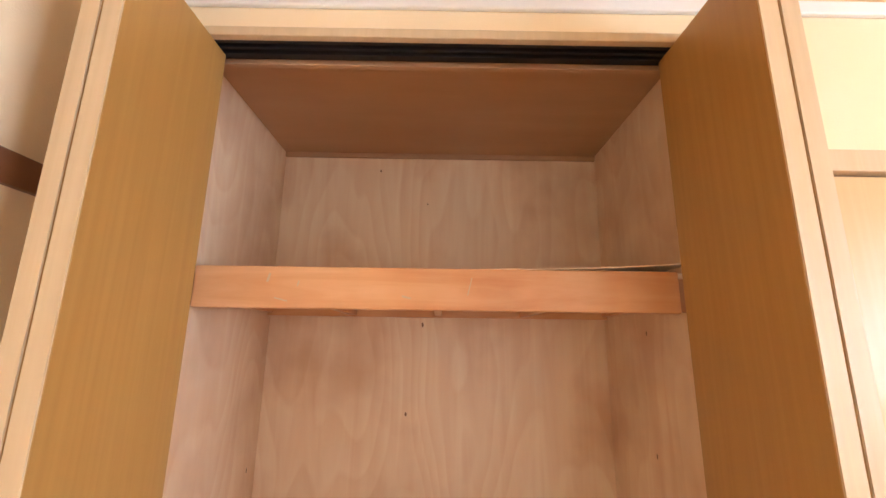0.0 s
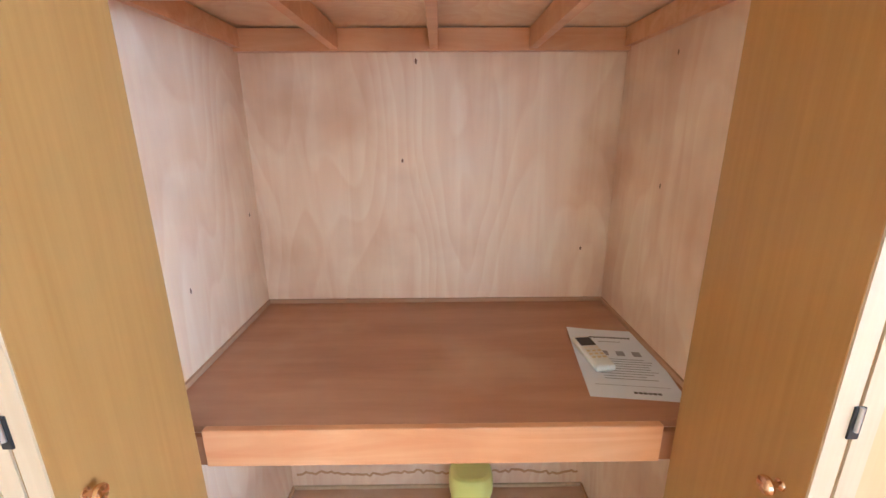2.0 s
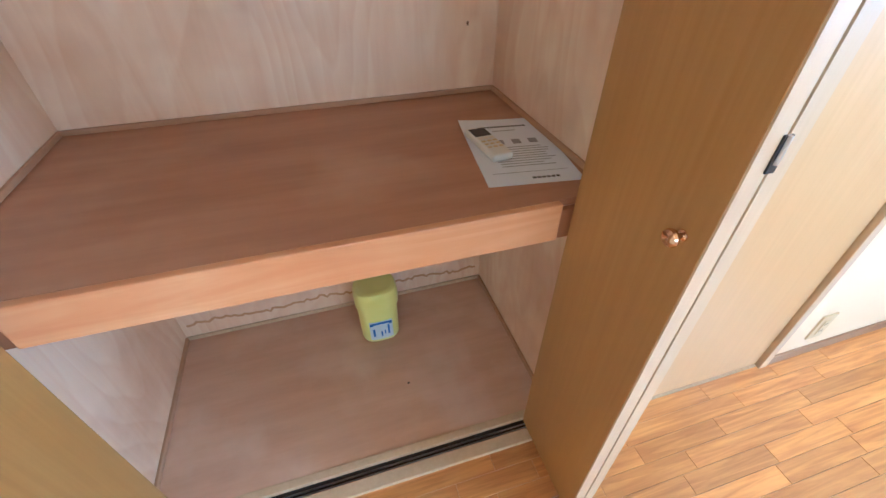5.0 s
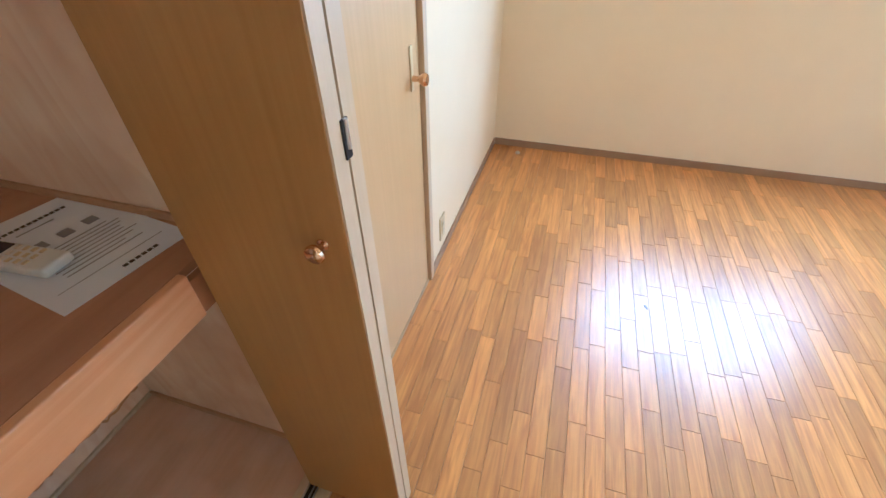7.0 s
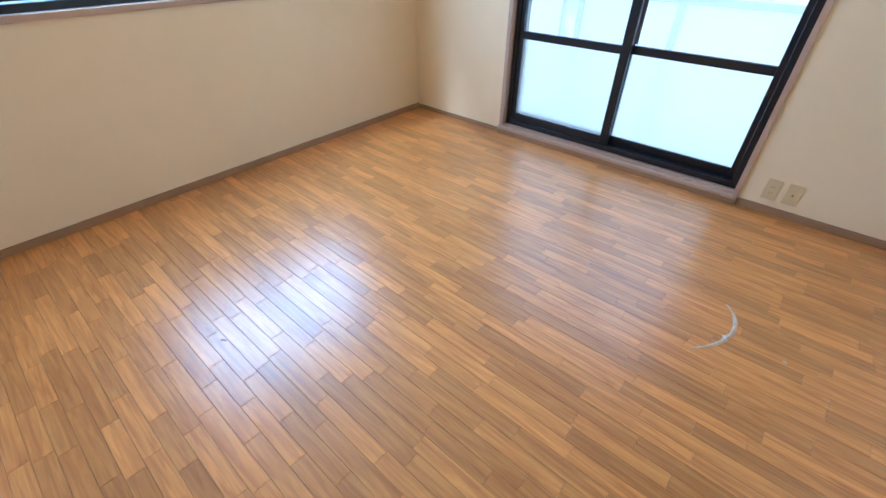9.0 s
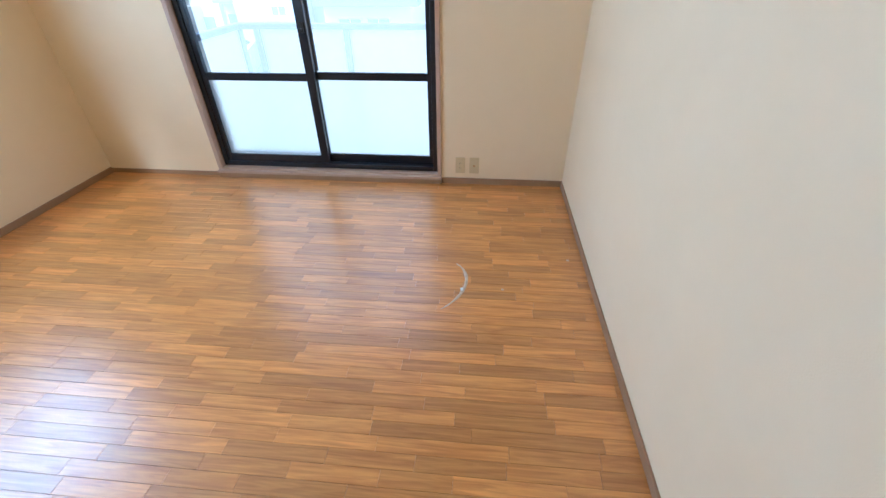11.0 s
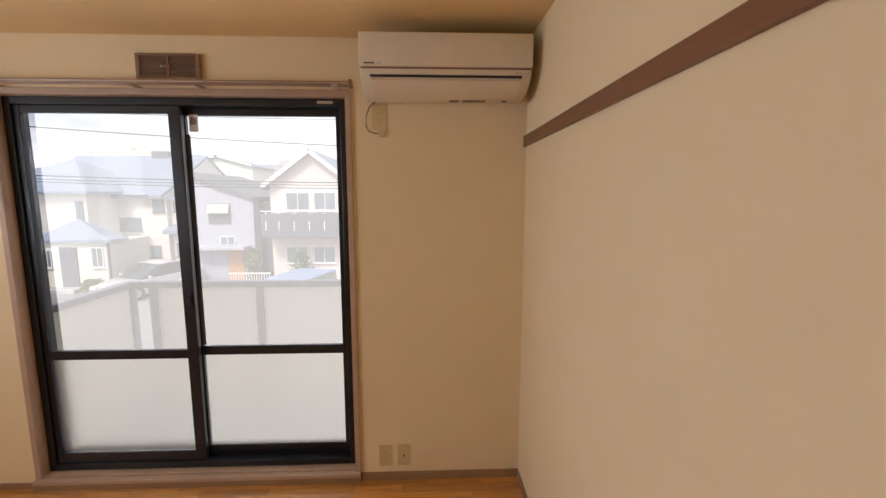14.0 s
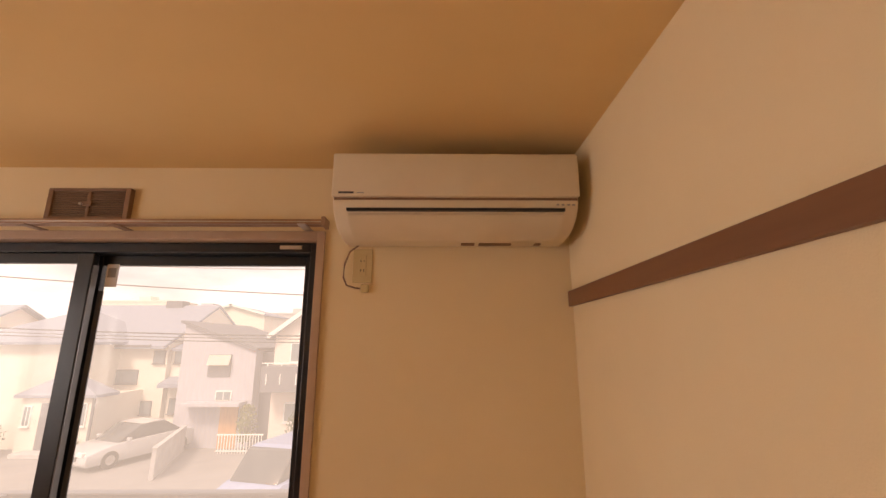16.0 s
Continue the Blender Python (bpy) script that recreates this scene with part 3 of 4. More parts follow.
# recessed end blocks, added to fill the gaps with their dark colour
part("end_block", box(1.137, 0.068, 0.752, CX1, 0.082, 0.822, 0.001), ENDGAP, mid)
part("end_block", box(CX0, 0.068, 0.752, 0.193, 0.082, 0.822, 0.001), ENDGAP, mid)
part("joist", box(CX0 + 0.2, 0.082, 0.77, CX0 + 0.225, CB - 0.03, 0.822), APRON, mid)
part("joist", box(0.65, 0.082, 0.77, 0.675, CB - 0.03, 0.822), APRON, mid)
part("joist", box(CX1 - 0.225, 0.082, 0.77, CX1 - 0.2, CB - 0.03, 0.822), APRON, mid)
part("back_rail", box(CX0, CB - 0.03, 0.75, CX1, CB - 0.001, 0.822), APRON, mid)
part("cover_strip", box(CX0, CB - 0.010, 0.838, CX1, CB - 0.001, 0.852, 0.002), PLY_SHADE, mid)
part("cover_strip", box(CX0, 0.10, 0.838, CX0 + 0.009, CB - 0.01, 0.853, 0.002), PLY_SHADE, mid)
part("cover_strip", box(CX1 - 0.009, 0.10, 0.838, CX1, CB - 0.01, 0.853, 0.002), PLY_SHADE, mid)

top = thing("closet_shelf", "narrow upper closet shelf with a scratched orange front board", "shelf", "closet shelves")
part("board", box(CX0, 0.156, 1.716, CX1, CB - 0.001, 1.727), PLY, top)
part("front_board", box(0.138, 0.138, 1.636, 1.194, 0.156, 1.7275, 0.003), APRON, top, "scratched orange softwood front board")
part("end_block", box(1.194, 0.142, 1.640, CX1, 0.156, 1.712, 0.001), ENDGAP, top)
part("end_block", box(CX0, 0.142, 1.640, 0.138, 0.156, 1.712, 0.001), ENDGAP, top)
for x in (0.36, 0.655, 0.95):
    part("joist", box(x, 0.156, 1.655, x + 0.024, CB - 0.025, 1.712), APRON, top)
part("back_rail", box(CX0, CB - 0.025, 1.65, CX1, CB - 0.001, 1.712), APRON, top)
part("side_rail", box(CX0, 0.158, 1.66, CX0 + 0.02, CB - 0.025, 1.712), APRON, top)
part("side_rail", box(CX1 - 0.02, 0.158, 1.66, CX1, CB - 0.025, 1.712), APRON, top)
for x, z, w, h in ((0.30, 1.702, 0.005, 0.02), (0.365, 1.69, 0.003, 0.012), (0.60, 1.663, 0.02, 0.004), (0.737, 1.688, 0.0025, 0.04), (0.33, 1.655, 0.03, 0.003)):
    sc = box(-w / 2, -0.0002, -h / 2, w / 2, 0.0002, h / 2)
    part("scratch", moved(sc, pose(x, 0.1378, z, 0, 14, 0)), CASING, top)
# warped sheet lying on the upper shelf
bm = bmesh.new()
rows = []
for i in range(13):
    u = i / 12
    z = 1.7285 + 0.020 * u ** 2.2
    rows.append([bm.verts.new((0.76 + 0.475 * u, y, z + 0.004 * (y - 0.16) * u)) for y in (0.150, 0.40, 0.68)])
for a, b in zip(rows, rows[1:]):
    for j in range(2):
        bm.faces.new((a[j], b[j], b[j + 1], a[j + 1]))
ext = bmesh.ops.extrude_face_region(bm, geom=bm.faces[:])
bmesh.ops.translate(bm, verts=[v for v in ext["geom"] if isinstance(v, bmesh.types.BMVert)], vec=(0, 0, 0.003))
bmesh.ops.recalc_face_normals(bm, faces=bm.faces[:])
tagged(finish("plywood_sheet", bm, PLY), "thin warped plywood sheet lying on the upper closet shelf", "sheet")

# knots and marks in the plywood
knots = tagged(thing("plywood_knot_marks", "small dark knots in the plywood closet lining", "marks"), kind="structure")
for x, z, h in ((0.612, 1.625, 0.017), (0.562, 1.329, 0.013), (1.165, 1.03, 0.012), (0.44, 2.2, 0.008), (0.62, 2.07, 0.006)):
    b = lathe([(0.0035, 0), (0.0012, 0.0006)], 10)
    b.transform(Matrix.Diagonal((1, h / 0.007, 1, 1)))
    part("knot", moved(b, pose(x, CB, z, 90, 0, 0)), RAILW, knots)
for x, y, z, s in ((CX0, 0.66, 1.167, 90), (CX0, 0.30, 1.05, 90), (CX1, 0.43, 1.60, -90), (CX1, 0.43, 1.28, -90)):
    b = lathe([(0.0035, 0), (0.0012, 0.0006)], 10)
    b.transform(Matrix.Diagonal((2.0, 1, 1, 1)))
    part("knot", moved(b, pose(x, y, z, 0, s, 0)), RAILW, knots)
part("knot", moved(lathe([(0.004, 0), (0.002, 0.0008)], 12), pose(0.835, 0.293, CF)), BLACK, knots)
# tide mark on the lower back wall
random.seed(4)
pts = []
for i in range(90):
    u = i / 89
    pts.append((CX0 + 0.02 + 1.14 * u, CB - 0.0003, 0.088 + 0.012 * math.sin(u * 19) * random.random() + random.uniform(-0.005, 0.006)))
STAINM = mat("water_stain", (0.58, 0.31, 0.13), (0.66, 0.38, 0.17), 0.6, noise_scale=20, bump=0)
bm = tube(pts, 0.006, 6)
for v in bm.verts:
    v.co.y = CB - 0.0003 + (v.co.y - CB) * 0.1
part("tide_mark", bm, STAINM, knots)

# ---------------------------------------------------------------- things in the closet
sheet = thing("paper_sheet", "printed white instruction sheet lying on the closet shelf", "paper", at=(1.147, 0.317, 0.8385))
sheet.rotation_euler = (0, 0, radians(-7.5))
bm = bmesh.new()
n_x, n_y, pw, ph = 8, 10, 0.212, 0.335
grid = [[bm.verts.new((-pw / 2 + pw * i / n_x, -ph / 2 + ph * j / n_y, 0.0008 + 0.004 * max(0, j / n_y - 0.7) ** 1 + (0.006 * (1 - i / n_x) ** 3 * (j / n_y) ** 3))) for j in range(n_y + 1)] for i in range(n_x + 1)]
for i in range(n_x):
    for j in range(n_y):
        bm.faces.new((grid[i][j], grid[i + 1][j], grid[i + 1][j + 1], grid[i][j + 1]))
ext = bmesh.ops.extrude_face_region(bm, geom=bm.faces[:])
bmesh.ops.translate(bm, verts=[v for v in ext["geom"] if isinstance(v, bmesh.types.BMVert)], vec=(0, 0, -0.0005))
bmesh.ops.recalc_face_normals(bm, faces=bm.faces[:])
part("page", bm, PAPER, sheet)


def bar(x, y, w, h, material, name="print_bar", z=0.0016):
    part(name, box(x - w / 2, y - h / 2, z, x + w / 2, y + h / 2, z + 0.0004), material, sheet)


for i in range(12):
    bar(-0.045 + i * 0.0095, 0.118, 0.007, 0.008, INKD, z=0.0032)
bar(0.0, 0.095, 0.06, 0.003, INK, z=0.0024)
for i in range(3):
    bar(-0.028 + i * 0.042, 0.032, 0.021, 0.024, INK, "print_square")
for i in range(9):
    bar(0.005 + random.uniform(-0.01, 0.01), 0.002 - i * 0.0115, 0.13 + random.uniform(-0.03, 0.02), 0.0025, INK)
bar(0.0, -0.118, 0.17, 0.0012, INK)
for i in range(6):
    bar(0.0 + i * 0.0105, -0.145, 0.008, 0.007, INKD)

remote = thing("remote_control", "white air conditioner remote control lying on the paper", "remote control", at=(1.085, 0.335, 0.8415))
remote.rotation_euler = (0, 0, radians(5))
part("case", box(-0.026, -0.078, 0, 0.026, 0.078, 0.018, 0.006, seg=3), REMOTE, remote, smooth=True)
part("display", box(-0.021, 0.024, 0.0178, 0.021, 0.068, 0.0188, 0.0005), INKD, remote, "dark display")
for j in range(4):
    for i in range(3):
        part("button", box(-0.019 + i * 0.0145, 0.008 - j * 0.016, 0.0178, -0.009 + i * 0.0145, 0.015 - j * 0.016, 0.0196, 0.001), PLATE if j else ACW, remote)

tub = thing("plastic_canister", "yellow plastic canister with blue label on the closet floor", "canister", at=(0.785, 0.552, CF))


def rounded(profile, power=3.0, seg=40):
    """A soft-cornered upright vessel from (half width, height) pairs."""
    bm = bmesh.new()
    rings = []
    for r, z in profile:
        ring = []
        for i in range(seg):
            a = 2 * math.pi * i / seg
            c, s = math.cos(a), math.sin(a)
            k = (abs(c) ** power + abs(s) ** power) ** (-1 / power)
            ring.append(bm.verts.new((r * k * c, r * k * s * 0.85, z)))
        rings.append(ring)
    for a, b in zip(rings, rings[1:]):
        for i in range(seg):
            bm.faces.new((a[i], a[(i + 1) % seg], b[(i + 1) % seg], b[i]))
    bm.faces.new(rings[0][::-1])
    bm.faces.new(rings[-1])
    return bm


part("body", rounded([(0.060, 0.0), (0.066, 0.004), (0.070, 0.014), (0.071, 0.10), (0.072, 0.170), (0.070, 0.176)]), YELLOW, tub, "", True)
part("lid", rounded([(0.072, 0.176), (0.0775, 0.180), (0.078, 0.21), (0.076, 0.236), (0.070, 0.248), (0.060, 0.2525), (0.052, 0.2518), (0.049, 0.2508), (0.02, 0.2508)]), YELLOW, tub, "yellow plastic lid", True)
bm = bmesh.new()
cols = []
for i in range(9):
    x = -0.042 + 0.084 * i / 8
    y = -0.85 * (0.0722 ** 3 - abs(x) ** 3) ** (1 / 3)
    cols.append([bm.verts.new((x, y - 0.0006, z)) for z in (0.022, 0.075, 0.118)])
for a, b in zip(cols, cols[1:]):
    for j in range(2):
        bm.faces.new((a[j], b[j], b[j + 1], a[j + 1]))
lab = part("label_sheet", bm, LABELW, tub, "pale blue printed label")
for x, z, w, h in ((0, 0.108, 0.07, 0.010), (-0.034, 0.106, 0.012, 0.014), (0.034, 0.106, 0.012, 0.014), (-0.028, 0.062, 0.008, 0.04), (0.0, 0.05, 0.006, 0.026), (0.026, 0.07, 0.007, 0.05), (0.012, 0.058, 0.005, 0.02)):
    part("label_bar", box(x - w / 2, -0.0627, z - h / 2, x + w / 2, -0.0618, z + h / 2), BLUE, lab)

# ---------------------------------------------------------------- air conditioner
ac = thing("air_conditioner", "yellowed white wall-mounted air conditioner under the ceiling", "air conditioner")
AX0, AX1, YW = 0.044, 0.784, -D
part("back_plate", box(AX0 + 0.03, YW, 2.015, AX1 - 0.03, YW + 0.02, 2.235), ACW, ac)
case_o = [(0.02, 2.236), (0.02, 2.003), (0.10, 2.003), (0.155, 2.010), (0.195, 2.023), (0.228, 2.044), (0.250, 2.068), (0.257, 2.086), (0.257, 2.205), (0.240, 2.228), (0.21, 2.238)]
bm = extruded([(YW + y, z) for y, z in case_o], AX0, AX1)
bmesh.ops.bevel(bm, geom=[e for e in bm.edges if abs(e.verts[0].co.x - e.verts[1].co.x) < 1e-6], offset=0.006, segments=3, profile=0.5, affect="EDGES")
part("casing", bm, ACW, ac, "", True)
front = part("front_panel", box(AX0 - 0.001, YW + 0.252, 2.0985, AX1 + 0.001, YW + 0.274, 2.236, 0.006, seg=3), ACW, ac, "", True)
part("groove", box(AX0 + 0.004, YW + 0.25, 2.0915, AX1 - 0.004, YW + 0.2585, 2.0985), VENTM, ac, "dark groove")
bm = extruded([(YW + y, z) for y, z in ((0.235, 2.057), (0.236, 2.054), (0.214, 2.034), (0.17, 2.015), (0.12, 2.007), (0.12, 2.000), (0.172, 2.0085), (0.220, 2.028), (0.243, 2.049), (0.242, 2.056))], AX0 + 0.045, AX1 - 0.045)
part("louver", bm, ACW, ac, "curved air louver", True)
part("air_slot", box(AX0 + 0.042, YW + 0.225, 2.060, AX1 - 0.042, YW + 0.2555, 2.068), BLACK, ac, "dark air slot")
part("logo_bar", box(AX1 - 0.065, YW + 0.2738, 2.106, AX1 - 0.02, YW + 0.2746, 2.112), INKD, front)
part("logo_bar", box(AX1 - 0.095, YW + 0.2738, 2.107, AX1 - 0.075, YW + 0.2745, 2.110), INK, front)
for i in range(4):
    part("indicator", box(AX0 + 0.012 + i * 0.016, YW + 0.2565, 2.076, AX0 + 0.020 + i * 0.016, YW + 0.2578, 2.080), INK, ac)
for x, w in ((0.30, 0.03), (0.345, 0.045), (0.12, 0.02), (0.22, 0.09)):
    part("underside_clip", box(x, YW + 0.05, 1.999, x + w, YW + 0.075, 2.004), VENTM, ac)
cable = tube([(0.745, YW + 0.03, 2.004), (0.775, YW + 0.022, 1.985), (0.795, YW + 0.012, 1.94), (0.797, YW + 0.01, 1.895), (0.785, YW + 0.012, 1.868), (0.755, YW + 0.012, 1.858), (0.735, YW + 0.012, 1.856)], 0.003)
part("power_cable", cable, VENTM, ac, "thin brown power cable")


def socket(name, x, z, label, rot=0.0, holes=True, at_y=-D, flip=1):
    s = thing(name, label, "wall socket", "wall sockets")
    y = at_y
    f = flip
    part("plate", box(x - 0.034, y, z - 0.06, x + 0.034, y + f * 0.006, z + 0.06, 0.002), PLATE, s)
    part("insert", box(x - 0.013, y + f * 0.006, z - 0.036, x + 0.013, y + f * 0.0085, z + 0.036, 0.0015), PLATE, s)
    if holes:
        for dz in (-0.017, 0.017):
            for dx in (-0.0055, 0.0055):
                part("slot", box(x + dx - 0.001, y + f * 0.0086, z + dz - 0.0045, x + dx + 0.001, y + f * 0.0092, z + dz + 0.0045), INKD, s)
    else:
        part("jack", moved(lathe([(0.006, 0), (0.005, 0.004)], 14), pose(x, y + f * 0.0085, z, -90 * f, 0, 0)), BRASS, s, "brass aerial jack", True)
    return s


socket("wall_socket", 0.733, 0.144, "ivory double wall socket low beside the balcony door")
socket("aerial_socket", 0.634, 0.144, "ivory aerial socket low beside the balcony door", holes=False)
socket("wall_socket", 0.733, 1.937, "ivory wall socket under the air conditioner")
socket("wall_socket", 2.245, 0.16, "ivory wall socket low on the wall beside the door", at_y=0.0, flip=-1)
plug = thing("power_plug", "small ivory plug hanging on the wall below the socket", "plug")
part("plug_body", box(0.708, -D + 0.001, 1.842, 0.735, -D + 0.022, 1.870, 0.004), PLATE, plug)

# ---------------------------------------------------------------- vent and curtain rail
vent = thing("wall_vent", "brown louvred wall vent above the balcony door", "vent")
VX0, VX1, VZ0, VZ1 = 1.572, 1.866, 2.100, 2.217
part("backing", box(VX0 + 0.01, -D, VZ0 + 0.01, VX1 - 0.01, -D + 0.004, VZ1 - 0.01), BLACK, vent)
bm = box(VX0, -D, VZ0, VX0 + 0.018, -D + 0.022, VZ1, 0.002)
box(VX1 - 0.018, -D, VZ0, VX1, -D + 0.022, VZ1, 0.002, bm)
box(VX0 + 0.018, -D, VZ1 - 0.012, VX1 - 0.018, -D + 0.022, VZ1, 0.002, bm)
box(VX0 + 0.018, -D, VZ0, VX1 - 0.018, -D + 0.022, VZ0 + 0.012, 0.002, bm)
box(1.713, -D, VZ0 + 0.012, 1.725, -D + 0.020, VZ1 - 0.012, 0.002, bm)
part("frame", bm, VENTM, vent)
for i in range(11):
    z = VZ0 + 0.016 + i * 0.0083
    for x0, x1 in ((VX0 + 0.018, 1.713), (1.725, VX1 - 0.018)):
        part("slat", box(x0, -D + 0.006, z, x1, -D + 0.016, z + 0.0042), VENTM, vent)
part("latch", box(1.703, -D + 0.018, 2.148, 1.735, -D + 0.026, 2.168, 0.003), VENTM, vent)
part("latch_pin", moved(lathe([(0.005, 0), (0.005, 0.006)], 12), pose(1.745, -D + 0.018, 2.158, -90, 0, 0)), STEEL, vent)

rail = thing("curtain_rail", "double bronze curtain rail above the balcony door", "curtain rail")
for y, z in ((-D + 0.045, 2.077), (-D + 0.080, 2.074)):
    r = box(0.858, y - 0.007, z - 0.009, 2.585, y + 0.007, z + 0.009, 0.002)
    part("rail", r, CURTR, rail)
    part("groove", box(0.862, y + 0.0068, z - 0.002, 2.58, y + 0.0078, z + 0.002), STEEL, rail)
for x in (0.93, 1.57, 1.87, 2.50):
    part("bracket", box(x - 0.014, -D + 0.0, 2.062, x + 0.014, -D + 0.092, 2.067, 0.001), STEEL if x < 1 else CURTR, rail)
for x in (0.850, 2.579):
    part("end_cap", box(x, -D + 0.034, 2.060, x + 0.014, -D + 0.092, 2.092, 0.003), CURTR, rail)

# ---------------------------------------------------------------- marks on the floor
scuff = thing("torn_floor_film", "curved torn strip of pale floor film with a chip", "scuff mark")
bm = bmesh.new()
random.seed(7)
A, B, C, E2 = Vector((0.693, -2.446)), Vector((0.600, -2.37)), Vector((0.612, -2.20)), Vector((0.745, -2.082))
prev = None
for i in range(33):
    u = i / 32
    p = A * (1 - u) ** 3 + B * 3 * u * (1 - u) ** 2 + C * 3 * u * u * (1 - u) + E2 * u ** 3
    d = ((B - A) * (1 - u) + (E2 - C) * u).normalized()
    nn = Vector((-d.y, d.x))
    w = (0.006 * math.sin(math.pi * min(1, u * 1.02 + 0.02)) ** 0.6 + 0.0015) * random.uniform(0.9, 1.5)
    z = 0.0012 + 0.004 * math.sin(math.pi * u) * random.uniform(0.5, 1)
    cur = [bm.verts.new((p + nn * w).to_tuple() + (0.0006,)), bm.verts.new(p.to_tuple() + (z + 0.001,)), bm.verts.new((p - nn * w).to_tuple() + (0.0006,))]
    if prev:
        bm.faces.new((prev[0], cur[0], cur[1], prev[1]))
        bm.faces.new((prev[1], cur[1], cur[2], prev[2]))
    prev = cur
bmesh.ops.recalc_face_normals(bm, faces=bm.faces[:])
part("film", bm, SCUFF, scuff)
part("chip", moved(box(-0.007, -0.012, 0.001, 0.007, 0.012, 0.005, 0.002), pose(0.652, -2.232, 0, 0, 0, 12)), PAPER, scuff, "white chip")
for x, y, s in ((0.448, -2.25, 0.008), (0.085, -2.524, 0.009)):
    f = thing("floor_chip", "tiny pale chip in the floor surface", "scuff mark", "floor chips")
    part("chip", lathe([(s, 0.0003), (s * 0.8, 0.0016), (s * 0.5, 0.0012)], 9), SCUFF, f).location = (x, y, 0)
dk = thing("floor_dent", "small dark dent in the floor strips", "scuff mark")
part("dent", moved(box(-0.012, -0.004, 0.0002, 0.012, 0.004, 0.0009, 0.0003), pose(2.152, -0.903, 0, 0, 0, 25)), BLACK, dk)
stopper = thing("floor_stopper", "small steel door stopper on the floor near the wall", "door stopper")
part("base", moved(lathe([(0.016, 0.0), (0.016, 0.004), (0.012, 0.012), (0.005, 0.015)], 18), pose(3.38, -0.183, 0)), STEEL, stopper, "", True)

# ---------------------------------------------------------------- balcony
BY, BX = -4.32, 2.64
slab = structure("balcony_slab", box(-1.0, BY - 0.08, -0.30, BX + 0.08, -D - T, -0.12), CONC, "grey concrete balcony floor", "balcony")
structure("wall_facade", box(-6, -D - T - 0.004, -2.9, 9, -D - T, -0.16), STUCCO, "cream outer wall below the balcony", "wall")
bal = thing("balcony_railing", "grey aluminium balcony railing with cream panels", "railing")
part("top_rail", box(-1.0, BY - 0.03, 0.895, BX + 0.03, BY + 0.03, 0.94, 0.006), ALUG, bal)
part("top_rail", box(BX - 0.03, BY + 0.03, 0.895, BX + 0.03, -D - T - 0.01, 0.94, 0.006), ALUG, bal)
part("bottom_rail", box(-1.0, BY - 0.02, -0.06, BX, BY + 0.02, -0.02, 0.004), ALUG, bal)
part("bottom_rail", box(BX - 0.02, BY + 0.03, -0.06, BX + 0.02, -D - T - 0.01, -0.02, 0.004), ALUG, bal)
for x in (BX, BX - 0.165, 1.72, 0.80, -0.12, -1.0):
    part("post", box(x - 0.025, BY - 0.025, -0.12, x + 0.025, BY + 0.025, 0.895, 0.004), ALUG, bal)
part("post", box(BX - 0.025, -D - T - 0.06, -0.12, BX + 0.025, -D - T - 0.01, 0.895, 0.004), ALUG, bal)
for x0, x1 in ((-0.975, -0.145), (-0.095, 0.775), (0.825, 1.695), (1.745, BX - 0.19)):
    part("panel", box(x0, BY - 0.006, -0.02, x1, BY + 0.006, 0.895), PANEL, bal, "cream opaque panel")
part("panel", box(BX - 0.006, BY + 0.025, -0.02, BX + 0.006, -D - T - 0.06, 0.895), PANEL, bal, "cream opaque panel")

# ---------------------------------------------------------------- street and houses
GZ = -2.9
bm = bmesh.new()
bmesh.ops.create_grid(bm, x_segments=2, y_segments=2, size=700)
structure("ground", moved(bm, pose(0, -300, GZ)), ASPH, "pale grey asphalt street and yards", "ground")


def house_window(x0, x1, z0, z1, y, parent, frame_mat=WHITE, sill=True):
    w = part("window", box(x0 - 0.05, y, z0 - 0.05, x1 + 0.05, y + 0.05, z1 + 0.05, 0.01), frame_mat, parent)
    m = (x0 + x1) / 2
    part("pane", box(x0, y + 0.05, z0, m - 0.02, y + 0.062, z1), WINGL, w)
    part("pane", box(m + 0.02, y + 0.05, z0, x1, y + 0.062, z1), WINGL, w)
    if sill:
        part("sill", box(x0 - 0.08, y, z0 - 0.09, x1 + 0.08, y + 0.12, z0 - 0.05, 0.01), frame_mat, w)


def gable_x(x0, x1, y0, y1, z, ridge, over=0.45, t=0.14):
    """A roof whose ridge runs along x."""
    ym = (y0 + y1) / 2
    k = (ridge - z) / (ym - y0)
    o = [(y0 - over, z - k * over), (ym, ridge), (y1 + over, z - k * over), (y1 + over, z - k * over - t), (ym, ridge - t), (y0 - over, z - k * over - t)]
    return extruded(o, x0 - over, x1 + over)


def gable_ends(x0, x1, y0, y1, z, ridge):
    """The walls that fill a roof whose ridge runs along x."""
    return extruded([(y0 + 0.02, z - 0.05), ((y0 + y1) / 2, ridge - 0.16), (y1 - 0.02, z - 0.05)], x0, x1)


def gable_y(x0, x1, y0, y1, z, ridge, over=0.4, t=0.16):
    """A roof whose ridge runs along y."""
    b = gable_x(y0, y1, x0, x1, z, ridge, over, t)
    for v in b.verts:
        v.co.x, v.co.y = v.co.y, v.co.x
    bmesh.ops.recalc_face_normals(b, faces=b.faces[:])
    return b


